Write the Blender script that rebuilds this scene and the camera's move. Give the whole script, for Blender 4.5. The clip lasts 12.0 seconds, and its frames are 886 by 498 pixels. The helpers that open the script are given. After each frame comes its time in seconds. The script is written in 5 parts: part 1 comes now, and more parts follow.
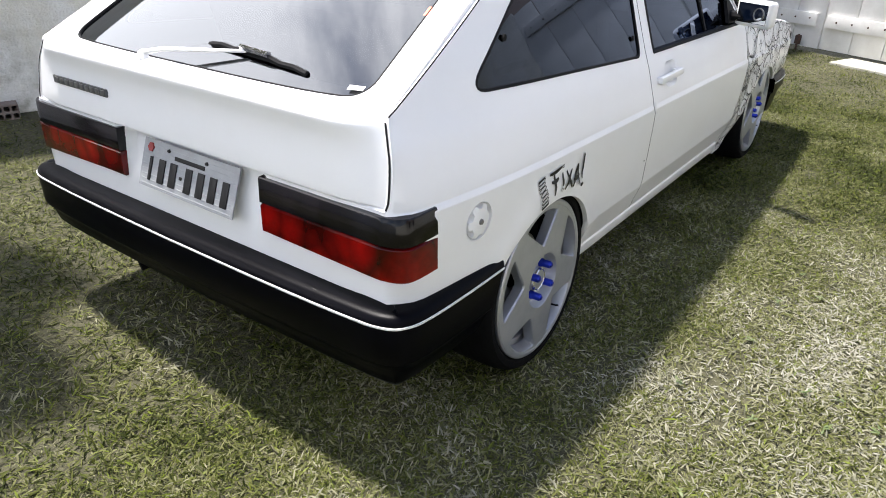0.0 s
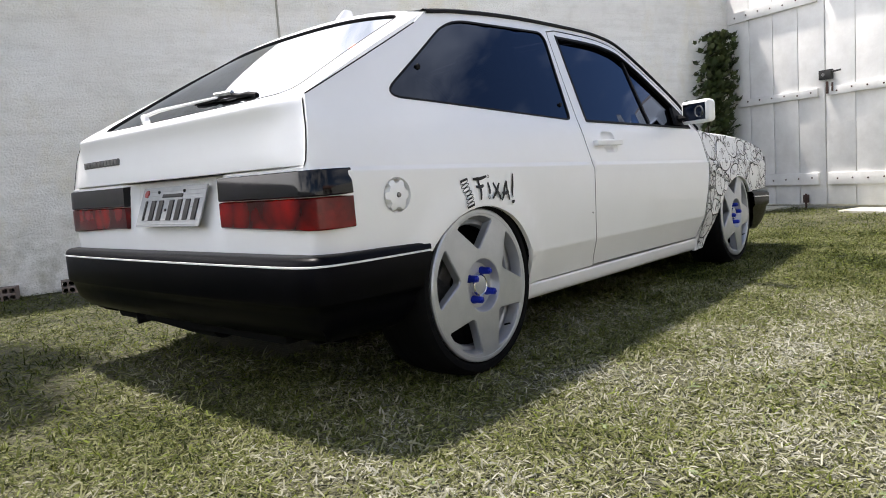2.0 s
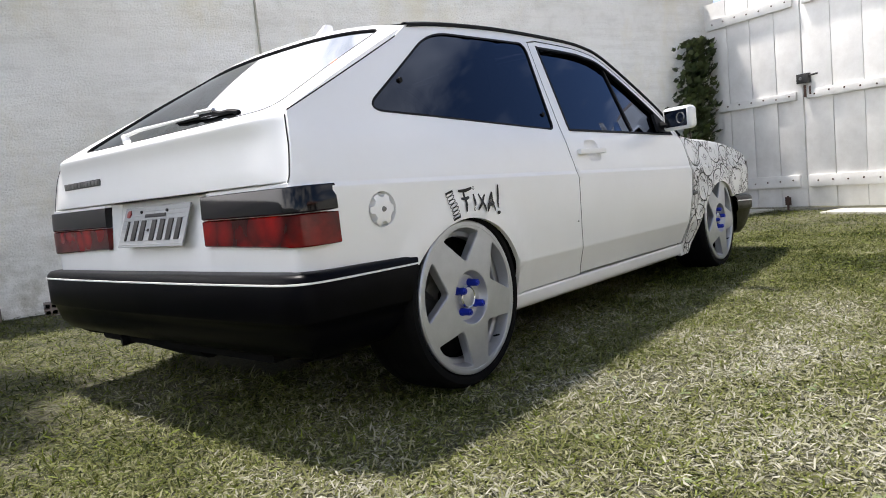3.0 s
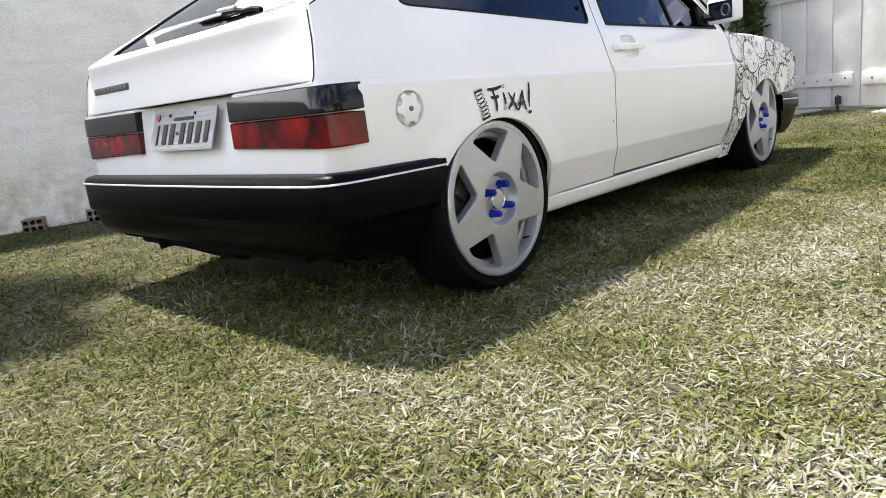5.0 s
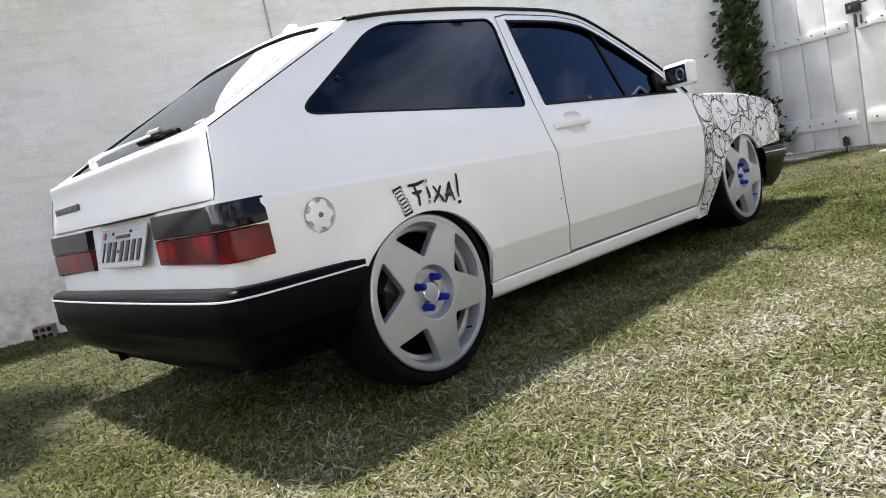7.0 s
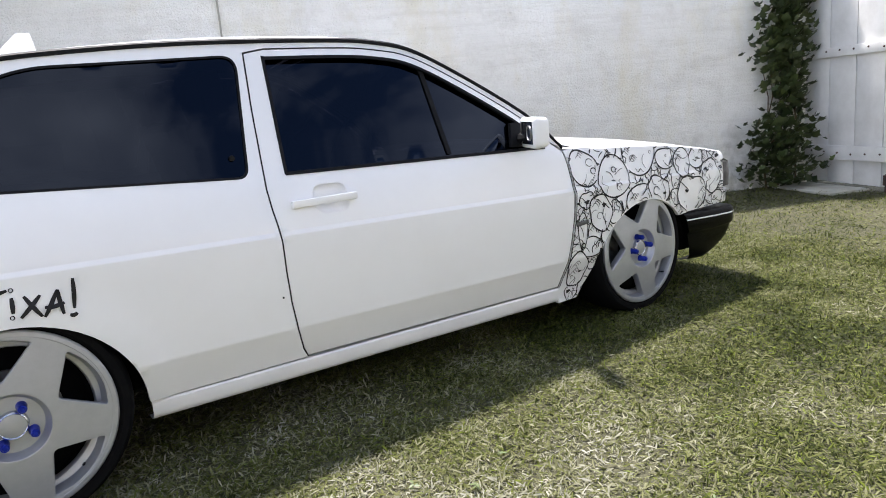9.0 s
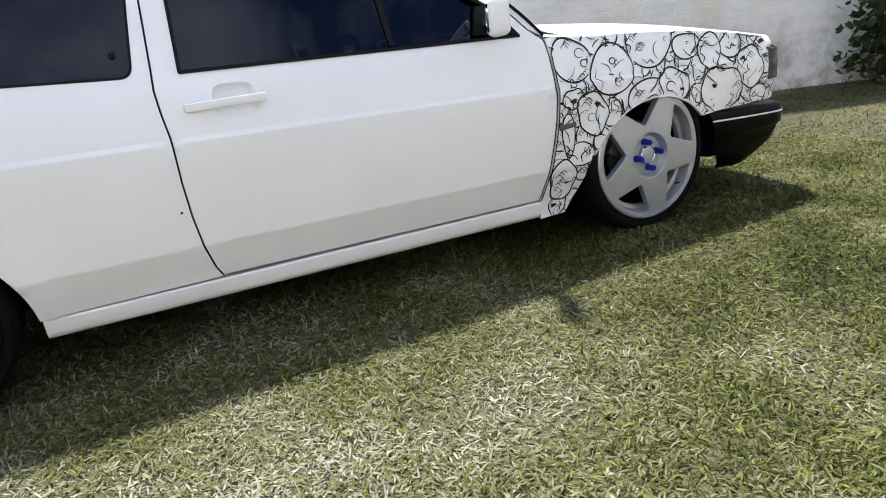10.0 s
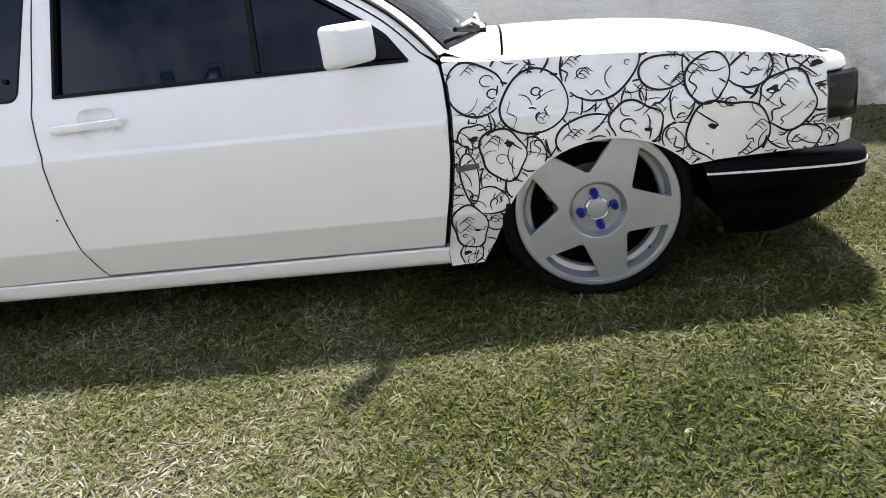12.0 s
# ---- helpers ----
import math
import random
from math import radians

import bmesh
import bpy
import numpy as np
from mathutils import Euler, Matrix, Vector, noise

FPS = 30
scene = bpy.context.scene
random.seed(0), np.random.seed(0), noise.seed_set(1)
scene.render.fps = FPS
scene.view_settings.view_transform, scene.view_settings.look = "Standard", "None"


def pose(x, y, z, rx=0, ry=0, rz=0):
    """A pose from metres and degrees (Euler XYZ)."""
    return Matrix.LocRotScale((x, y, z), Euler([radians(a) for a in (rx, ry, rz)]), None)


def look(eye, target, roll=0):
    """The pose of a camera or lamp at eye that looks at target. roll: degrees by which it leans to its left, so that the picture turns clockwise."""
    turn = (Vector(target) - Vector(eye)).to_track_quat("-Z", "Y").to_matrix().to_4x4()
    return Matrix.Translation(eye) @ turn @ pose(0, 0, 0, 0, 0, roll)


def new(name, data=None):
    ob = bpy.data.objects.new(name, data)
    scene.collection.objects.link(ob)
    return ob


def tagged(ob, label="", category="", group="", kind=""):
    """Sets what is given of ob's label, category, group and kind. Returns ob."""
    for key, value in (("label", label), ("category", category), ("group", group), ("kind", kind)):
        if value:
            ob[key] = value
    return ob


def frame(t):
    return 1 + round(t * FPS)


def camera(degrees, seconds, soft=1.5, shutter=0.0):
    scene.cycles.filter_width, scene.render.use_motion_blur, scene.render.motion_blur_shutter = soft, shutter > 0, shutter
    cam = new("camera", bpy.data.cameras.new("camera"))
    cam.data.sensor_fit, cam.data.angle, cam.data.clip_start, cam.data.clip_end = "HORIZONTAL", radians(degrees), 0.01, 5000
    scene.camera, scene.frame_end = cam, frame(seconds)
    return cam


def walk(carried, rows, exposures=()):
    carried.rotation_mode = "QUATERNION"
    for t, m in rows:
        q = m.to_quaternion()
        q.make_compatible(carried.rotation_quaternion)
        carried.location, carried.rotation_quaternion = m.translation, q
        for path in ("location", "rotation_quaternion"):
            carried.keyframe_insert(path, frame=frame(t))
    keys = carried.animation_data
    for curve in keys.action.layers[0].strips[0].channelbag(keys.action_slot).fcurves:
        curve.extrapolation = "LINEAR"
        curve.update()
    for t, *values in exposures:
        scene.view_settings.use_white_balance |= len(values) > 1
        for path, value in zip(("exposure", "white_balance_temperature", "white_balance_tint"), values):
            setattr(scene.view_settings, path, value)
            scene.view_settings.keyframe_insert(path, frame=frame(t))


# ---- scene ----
cam = camera(65.8, 12.0, 0.95)
PATH = [
    (0, (-1.558, -1.566, 1.261), (-0.116, -0.526, 0.345), 1.0),
    (0.5, (-1.617, -1.746, 1.177), (-0.245, -0.616, 0.261), 1.3),
    (1, (-1.601, -1.924, 0.871), (-0.146, -0.656, 0.348), 0.9),
    (1.5, (-1.636, -2.05, 0.684), (-0.117, -0.763, 0.493), -3.8),
    (2, (-1.654, -2.098, 0.64), (-0.162, -0.784, 0.417), -4.4),
    (2.5, (-1.634, -2.079, 0.642), (-0.119, -0.79, 0.431), -5.3),
    (3, (-1.646, -2.092, 0.645), (-0.126, -0.808, 0.45), -5.8),
    (3.2, (-1.637, -2.093, 0.641), (-0.082, -0.867, 0.363), -5.8),
    (4.8, (-1.632, -2.098, 0.626), (-0.185, -0.766, 0.263), -6.3),
    (5, (-1.632, -2.096, 0.624), (-0.228, -0.745, 0.176), -6.7),
    (5.5, (-1.639, -2.108, 0.623), (-0.219, -0.761, 0.21), -6.2),
    (6, (-1.618, -2.161, 0.634), (-0.184, -0.801, 0.328), -8.2),
    (6.5, (-1.577, -2.269, 0.65), (-0.153, -0.892, 0.378), -9.5),
    (6.7, (-1.503, -2.29, 0.647), (-0.098, -0.883, 0.431), -11.0),
    (8.3, (-0.513, -2.559, 0.861), (0.537, -0.945, 0.323), -12.8),
    (8.5, (-0.341, -2.599, 0.894), (0.662, -0.957, 0.347), -13.7),
    (9, (-0.001, -2.69, 0.946), (1.113, -1.078, 0.547), -5.1),
    (9.5, (0.274, -2.682, 0.945), (1.353, -1.094, 0.385), -3.0),
    (10, (0.595, -2.713, 0.865), (1.383, -0.993, 0.217), -7.0),
    (10.5, (0.988, -2.772, 0.881), (1.434, -0.902, 0.332), -9.1),
    (11, (1.375, -2.828, 0.875), (1.608, -0.954, 0.215), -10.9),
    (11.5, (1.743, -2.863, 0.937), (1.807, -0.984, 0.255), -8.1),
    (12, (2.096, -2.722, 0.925), (1.897, -0.856, 0.235), -8.3),
]
walk(cam, [(t, look(eye, target, roll)) for t, eye, target, roll in PATH], [(0, 1.12, 6450, 13), (1, 1.12, 6450, 13), (2, 0.95, 6550, 13), (3, 0.95, 6550, 13), (4.9, 1.35, 6650, 13), (6, 1.2, 6650, 13), (6.7, 1.1, 6600, 13), (8.4, 1.25, 6350, 14), (10, 1.25, 6400, 14), (12, 1.18, 6450, 13)])

# ---- light ----
SUN_DIR = Vector((0.05, 0.42, 1.0)).normalized()
sun = new("sun", bpy.data.lights.new("sun", "SUN"))
sun.data.energy, sun.data.angle, sun.data.color = 5.0, radians(3.0), (1.0, 0.96, 0.9)
sun.matrix_world = look(SUN_DIR * 30, (0, 0, 0))

world = bpy.data.worlds.new("sky")
scene.world = world
world.use_nodes = True
wn, wl = world.node_tree.nodes, world.node_tree.links
sky = wn.new("ShaderNodeTexSky")
sky.sky_type, sky.sun_disc = "NISHITA", False
sky.air_density, sky.dust_density, sky.ozone_density = 0.9, 0.3, 2.4
sky.sun_elevation = math.asin(SUN_DIR.z)
sky.sun_rotation = math.atan2(SUN_DIR.x, SUN_DIR.y)
coord = wn.new("ShaderNodeTexCoord")
split = wn.new("ShaderNodeSeparateXYZ")
wl.new(coord.outputs["Generated"], split.inputs[0])
lift = wn.new("ShaderNodeMath")
lift.operation = "ADD"
lift.inputs[1].default_value = 0.22
wl.new(split.outputs["Z"], lift.inputs[0])
flat = wn.new("ShaderNodeVectorMath")
flat.operation = "DIVIDE"
wl.new(coord.outputs["Generated"], flat.inputs[0])
join = wn.new("ShaderNodeCombineXYZ")
for k in range(3):
    wl.new(lift.outputs[0], join.inputs[k])
wl.new(join.outputs[0], flat.inputs[1])
puff = wn.new("ShaderNodeTexNoise")
puff.inputs["Scale"].default_value, puff.inputs["Detail"].default_value = 1.9, 9
puff.inputs["Roughness"].default_value, puff.inputs["Distortion"].default_value = 0.58, 0.35
wl.new(flat.outputs[0], puff.inputs["Vector"])
ramp = wn.new("ShaderNodeValToRGB")
ramp.color_ramp.elements[0].position, ramp.color_ramp.elements[1].position = 0.46, 0.68
# the cloud is thicker low on the sun's side
low = wn.new("ShaderNodeMath")
low.operation = "MULTIPLY_ADD"
low.inputs[1].default_value = -0.8
wl.new(split.outputs["Z"], low.inputs[0])
wl.new(split.outputs["Y"], low.inputs[2])
bank = wn.new("ShaderNodeMapRange")
bank.inputs["From Min"].default_value, bank.inputs["From Max"].default_value = 0.0, 0.34
bank.inputs["To Min"].default_value, bank.inputs["To Max"].default_value = 0.0, 0.30
wl.new(low.outputs[0], bank.inputs[0])
thick = wn.new("ShaderNodeMath")
wl.new(bank.outputs[0], thick.inputs[0])
wl.new(puff.outputs[0], thick.inputs[1])
wl.new(thick.outputs[0], ramp.inputs[0])
mixc = wn.new("ShaderNodeMix")
mixc.data_type = "RGBA"
# clouds shine most towards the sun's side
glow = wn.new("ShaderNodeMapRange")
glow.inputs["From Min"].default_value, glow.inputs["From Max"].default_value = -0.5, 0.65
glow.inputs["To Min"].default_value, glow.inputs["To Max"].default_value = 9.5, 20.0
wl.new(split.outputs["Y"], glow.inputs[0])
wl.new(glow.outputs[0], mixc.inputs["B"])
wl.new(ramp.outputs[0], mixc.inputs["Factor"])
wl.new(sky.outputs[0], mixc.inputs["A"])
wl.new(mixc.outputs["Result"], wn["Background"].inputs[0])
wn["Background"].inputs[1].default_value = 0.104


# ---- materials ----
def mat(name, base, rough=0.5, metal=0.0, second=None, scale=8.0, amount=0.5, bump=0.0, bscale=60.0, coat=0.0, spec=0.5, island=0.0):
    """A plain surface with a second colour in patches and a fine relief."""
    m = bpy.data.materials.new(name)
    m.use_nodes = True
    n, l = m.node_tree.nodes, m.node_tree.links
    p = n["Principled BSDF"]
    p.inputs["Base Color"].default_value = (*base, 1)
    p.inputs["Roughness"].default_value = rough
    p.inputs["Metallic"].default_value = metal
    p.inputs["Coat Weight"].default_value = coat
    p.inputs["Coat Roughness"].default_value = 0.08
    p.inputs["Specular IOR Level"].default_value = spec
    tc = n.new("ShaderNodeTexCoord")
    if second:
        a = n.new("ShaderNodeTexNoise")
        a.inputs["Scale"].default_value, a.inputs["Detail"].default_value = scale, 8
        a.inputs["Roughness"].default_value = 0.65
        l.new(tc.outputs["Object"], a.inputs["Vector"])
        r = n.new("ShaderNodeMapRange")
        r.inputs["From Min"].default_value, r.inputs["From Max"].default_value = 0.38, 0.68
        r.inputs["To Max"].default_value = amount
        l.new(a.outputs[0], r.inputs[0])
        mx = n.new("ShaderNodeMix")
        mx.data_type = "RGBA"
        mx.inputs["A"].default_value, mx.inputs["B"].default_value = (*base, 1), (*second, 1)
        l.new(r.outputs[0], mx.inputs["Factor"])
        l.new(mx.outputs["Result"], p.inputs["Base Color"])
        rr = n.new("ShaderNodeMapRange")
        rr.inputs["To Min"].default_value, rr.inputs["To Max"].default_value = max(rough - 0.06, 0.02), min(rough + 0.08, 1)
        l.new(a.outputs[0], rr.inputs[0])
        l.new(rr.outputs[0], p.inputs["Roughness"])
    if bump:
        b = n.new("ShaderNodeTexNoise")
        b.inputs["Scale"].default_value, b.inputs["Detail"].default_value = bscale, 6
        l.new(tc.outputs["Object"], b.inputs["Vector"])
        bb = n.new("ShaderNodeBump")
        bb.inputs["Strength"].default_value, bb.inputs["Distance"].default_value = bump, 0.01
        l.new(b.outputs[0], bb.inputs["Height"])
        l.new(bb.outputs[0], p.inputs["Normal"])
    return m


PAINT = mat("white car paint", (0.82, 0.82, 0.815), 0.34, second=(0.78, 0.775, 0.76), scale=3, amount=0.6, coat=0.35, bump=0.012, bscale=240)
PLASTIC = mat("black bumper plastic", (0.0010, 0.0010, 0.0020), 0.34, second=(0.002, 0.002, 0.0036), scale=14, amount=0.7, bump=0.05, bscale=500, spec=0.055)
RUBBER = mat("black rubber", (0.008, 0.008, 0.009), 0.6, second=(0.02, 0.02, 0.02), scale=40, amount=0.4, spec=0.10)
TYRE = mat("tyre rubber", (0.004, 0.004, 0.0045), 0.75, second=(0.009, 0.009, 0.008), scale=25, amount=0.5, bump=0.1, bscale=120, spec=0.05)
# near-black trim; it also paints the shade deep inside the wheels
TRIM_SHADE = mat("dark cabin trim", (0.004, 0.004, 0.0045), 0.9, second=(0.007, 0.007, 0.0075), scale=20, amount=0.6, spec=0.08)
STRIPE = mat("white stripe", (0.75, 0.75, 0.73), 0.4, second=(0.6, 0.6, 0.58), scale=30, amount=0.4)
INK = mat("black decal ink", (0.008, 0.008, 0.009), 0.45, second=(0.02, 0.02, 0.02), scale=60, amount=0.3, spec=0.25)
ALLOY = mat("silver alloy paint", (0.42, 0.432, 0.455), 0.36, metal=0.6, second=(0.36, 0.37, 0.39), scale=30, amount=0.5, bump=0.02, bscale=600)
BLUE = mat("blue anodised metal", (0.008, 0.022, 0.32), 0.28, metal=0.6, second=(0.015, 0.045, 0.42), scale=50, amount=0.5)
STEEL = mat("dull steel", (0.22, 0.22, 0.22), 0.45, metal=0.8, second=(0.12, 0.11, 0.10), scale=40, amount=0.6)
CHROME = mat("worn chrome", (0.7, 0.7, 0.7), 0.18, metal=1.0, second=(0.45, 0.45, 0.45), scale=60, amount=0.4)
GREY = mat("grey badge plastic", (0.06, 0.06, 0.06), 0.4, second=(0.12, 0.12, 0.12), scale=80, amount=0.5)
PLATE = mat("plate metal", (0.33, 0.34, 0.35), 0.45, second=(0.27, 0.28, 0.29), scale=25, amount=0.6, bump=0.02, bscale=90)
RED_DOT = mat("red emblem", (0.26, 0.012, 0.012), 0.4, second=(0.18, 0.008, 0.008), scale=60, amount=0.4)
ORANGE = mat("orange sticker", (0.75, 0.12, 0.02), 0.5, second=(0.6, 0.1, 0.02), scale=60, amount=0.4)


def lens(name, base, second):
    """Lamp plastic over a reflector of upright cells, some brighter than others."""
    m = mat(name, base, 0.09, second=second, scale=5, amount=1.0, spec=0.3)
    n, l = m.node_tree.nodes, m.node_tree.links
    p = n["Principled BSDF"]
    tc = n.new("ShaderNodeTexCoord")
    mp = n.new("ShaderNodeMapping")
    mp.inputs["Scale"].default_value = (9, 13, 11)
    l.new(tc.outputs["Object"], mp.inputs[0])
    cells = n.new("ShaderNodeTexVoronoi")
    cells.inputs["Scale"].default_value, cells.inputs["Randomness"].default_value = 1.0, 0.55
    l.new(mp.outputs[0], cells.inputs["Vector"])
    val = n.new("ShaderNodeMapRange")
    val.inputs["From Min"].default_value, val.inputs["From Max"].default_value = 0.05, 0.75
    val.inputs["To Min"].default_value, val.inputs["To Max"].default_value = 1.6, 0.18
    l.new(cells.outputs["Distance"], val.inputs[0])
    hue = n.new("ShaderNodeHueSaturation")
    l.new(p.inputs["Base Color"].links[0].from_socket, hue.inputs["Color"])
    l.new(val.outputs[0], hue.inputs["Value"])
    l.new(hue.outputs[0], p.inputs["Base Color"])
    return m


RED_LENS = lens("red lamp lens", (0.24, 0.003, 0.002), (0.06, 0.001, 0.001))
SMOKED = lens("smoked lamp lens", (0.006, 0.006, 0.008), (0.012, 0.009, 0.011))


def glass(name, tint, ior=1.36, gloss=(0.62, 0.74, 1.0)):
    """Dark film glass: a mirror by angle over a tinted clear sheet."""
    m = bpy.data.materials.new(name)
    m.use_nodes = True
    n, l = m.node_tree.nodes, m.node_tree.links
    n.remove(n["Principled BSDF"])
    f = n.new("ShaderNodeFresnel")
    f.inputs["IOR"].default_value = ior
    t = n.new("ShaderNodeBsdfTransparent")
    t.inputs[0].default_value = (*tint, 1)
    g = n.new("ShaderNodeBsdfGlossy")
    g.inputs["Roughness"].default_value = 0.012
    g.inputs[0].default_value = (*gloss, 1)
    x = n.new("ShaderNodeMixShader")
    l.new(f.outputs[0], x.inputs[0])
    l.new(t.outputs[0], x.inputs[1])
    l.new(g.outputs[0], x.inputs[2])
    l.new(x.outputs[0], n["Material Output"].inputs[0])
    return m


TINT = glass("tinted glass", (0.012, 0.012, 0.018), 1.38)
REAR_GLASS = glass("rear tinted glass", (0.05, 0.05, 0.055), 2.0, (0.9, 0.94, 1.0))
CLEAR = glass("windscreen glass", (0.35, 0.38, 0.38), 1.5, (0.95, 0.97, 1.0))
MIRROR = mat("mirror", (0.85, 0.87, 0.88), 0.02, metal=1.0)


def plaster():
    """Old lime-washed plaster: grey patches, grime, mildew, trowel relief."""
    m = bpy.data.materials.new("old white plaster")
    m.use_nodes = True
    n, l = m.node_tree.nodes, m.node_tree.links
    p = n["Principled BSDF"]
    p.inputs["Roughness"].default_value = 0.92
    p.inputs["Specular IOR Level"].default_value = 0.15
    tc = n.new("ShaderNodeTexCoord")

    def noisy(scale, detail=8, rough=0.6, stretch=(1, 1, 1)):
        mp = n.new("ShaderNodeMapping")
        mp.inputs["Scale"].default_value = stretch
        l.new(tc.outputs["Object"], mp.inputs[0])
        a = n.new("ShaderNodeTexNoise")
        a.inputs["Scale"].default_value, a.inputs["Detail"].default_value, a.inputs["Roughness"].default_value = scale, detail, rough
        l.new(mp.outputs[0], a.inputs["Vector"])
        return a.outputs[0]

    def ranged(s, a, b, c, d):
        r = n.new("ShaderNodeMapRange")
        for k, v in zip(("From Min", "From Max", "To Min", "To Max"), (a, b, c, d)):
            r.inputs[k].default_value = v
        l.new(s, r.inputs[0])
        return r.outputs[0]

    def mix(fac, a, b):
        x = n.new("ShaderNodeMix")
        x.data_type = "RGBA"
        l.new(fac, x.inputs["Factor"])
        for key, v in (("A", a), ("B", b)):
            if isinstance(v, tuple):
                x.inputs[key].default_value = (*v, 1)
            else:
                l.new(v, x.inputs[key])
        return x.outputs["Result"]

    c = mix(ranged(noisy(0.9), 0.35, 0.7, 0, 1), (0.90, 0.885, 0.84), (0.80, 0.785, 0.73))
    c = mix(ranged(noisy(5, 10, 0.7), 0.5, 0.72, 0, 0.5), c, (0.64, 0.615, 0.55))
    # brush streaks run along the wall
    c = mix(ranged(noisy(2.6, 9, 0.7, (0.5, 1, 7)), 0.48, 0.68, 0, 0.45), c, (0.66, 0.64, 0.575))
    c = mix(ranged(noisy(9, 8, 0.75, (0.7, 1, 4)), 0.56, 0.70, 0, 0.4), c, (0.60, 0.58, 0.52))
    c = mix(ranged(noisy(2.2, 8, 0.65, (0.6, 1, 1.7)), 0.55, 0.70, 0, 0.4), c, (0.52, 0.50, 0.43))
    # flaked spots
    c = mix(ranged(noisy(19, 9, 0.8), 0.63, 0.68, 0, 0.75), c, (0.42, 0.40, 0.36))
    c = mix(ranged(noisy(75, 4, 0.7), 0.52, 0.7, 0, 0.22), c, (0.60, 0.57, 0.52))
    c = mix(ranged(noisy(1.6, 6, 0.7, (1, 1, 0.5)), 0.50, 0.68, 0, 0.5), c, (0.74, 0.68, 0.50))
    sep = n.new("ShaderNodeSeparateXYZ")
    l.new(tc.outputs["Object"], sep.inputs[0])
    mul = n.new("ShaderNodeMath")
    mul.operation = "MULTIPLY"
    l.new(ranged(sep.outputs["Z"], 0.03, 0.6, 0.85, 0), mul.inputs[0])
    l.new(ranged(noisy(5, 8, 0.7), 0.42, 0.66, 0, 1), mul.inputs[1])
    c = mix(mul.outputs[0], c, (0.27, 0.26, 0.17))
    l.new(c, p.inputs["Base Color"])
    ad = n.new("ShaderNodeMath")
    ad.operation = "ADD"
    l.new(noisy(14, 9, 0.68, (1, 1, 1.8)), ad.inputs[0])
    l.new(noisy(70, 5, 0.6), ad.inputs[1])
    b = n.new("ShaderNodeBump")
    b.inputs["Strength"].default_value, b.inputs["Distance"].default_value = 0.55, 0.03
    l.new(ad.outputs[0], b.inputs["Height"])
    l.new(b.outputs[0], p.inputs["Normal"])
    return m


PLASTER = plaster()
CLAY = mat("fired clay", (0.30, 0.13, 0.075), 0.9, second=(0.20, 0.10, 0.07), scale=18, amount=0.8, bump=0.4, bscale=70)
OLD_CLAY = mat("weathered grey clay", (0.17, 0.125, 0.10), 0.92, second=(0.24, 0.21, 0.19), scale=20, amount=0.8, bump=0.4, bscale=70)
CONCRETE = mat("pale concrete", (0.42, 0.41, 0.35), 0.92, second=(0.30, 0.29, 0.22), scale=7, amount=0.8, bump=0.4, bscale=60)
GATE_PAINT = mat("weathered white gate paint", (0.72, 0.712, 0.69), 0.7, second=(0.50, 0.485, 0.455), scale=5, amount=0.5, bump=0.12, bscale=35)
IRON = mat("rusty iron", (0.06, 0.045, 0.04), 0.7, metal=0.4, second=(0.12, 0.05, 0.03), scale=60, amount=0.7)
BLACK_IRON = mat("black latch paint", (0.012, 0.012, 0.012), 0.5, second=(0.04, 0.035, 0.03), scale=50, amount=0.5)
LEAF = mat("vine leaf", (0.034, 0.060, 0.016), 0.46, second=(0.10, 0.118, 0.034), scale=7, amount=0.9, bump=0.1, bscale=60)
STEM = mat("vine stem", (0.12, 0.085, 0.05), 0.9, second=(0.07, 0.05, 0.03), scale=30, amount=0.6)
TILE_ROOF = mat("roof tile clay", (0.25, 0.11, 0.07), 0.85, second=(0.15, 0.08, 0.06), scale=4, amount=0.8, bump=0.3, bscale=20)
HOUSE = mat("house render", (0.62, 0.60, 0.56), 0.9, second=(0.5, 0.48, 0.44), scale=2, amount=0.6)


def soil():
    m = mat("thatch and soil", (0.036, 0.034, 0.015), 0.95, second=(0.098, 0.094, 0.050), scale=55, amount=1.0, bump=0.8, bscale=130)
    return m


SOIL = soil()


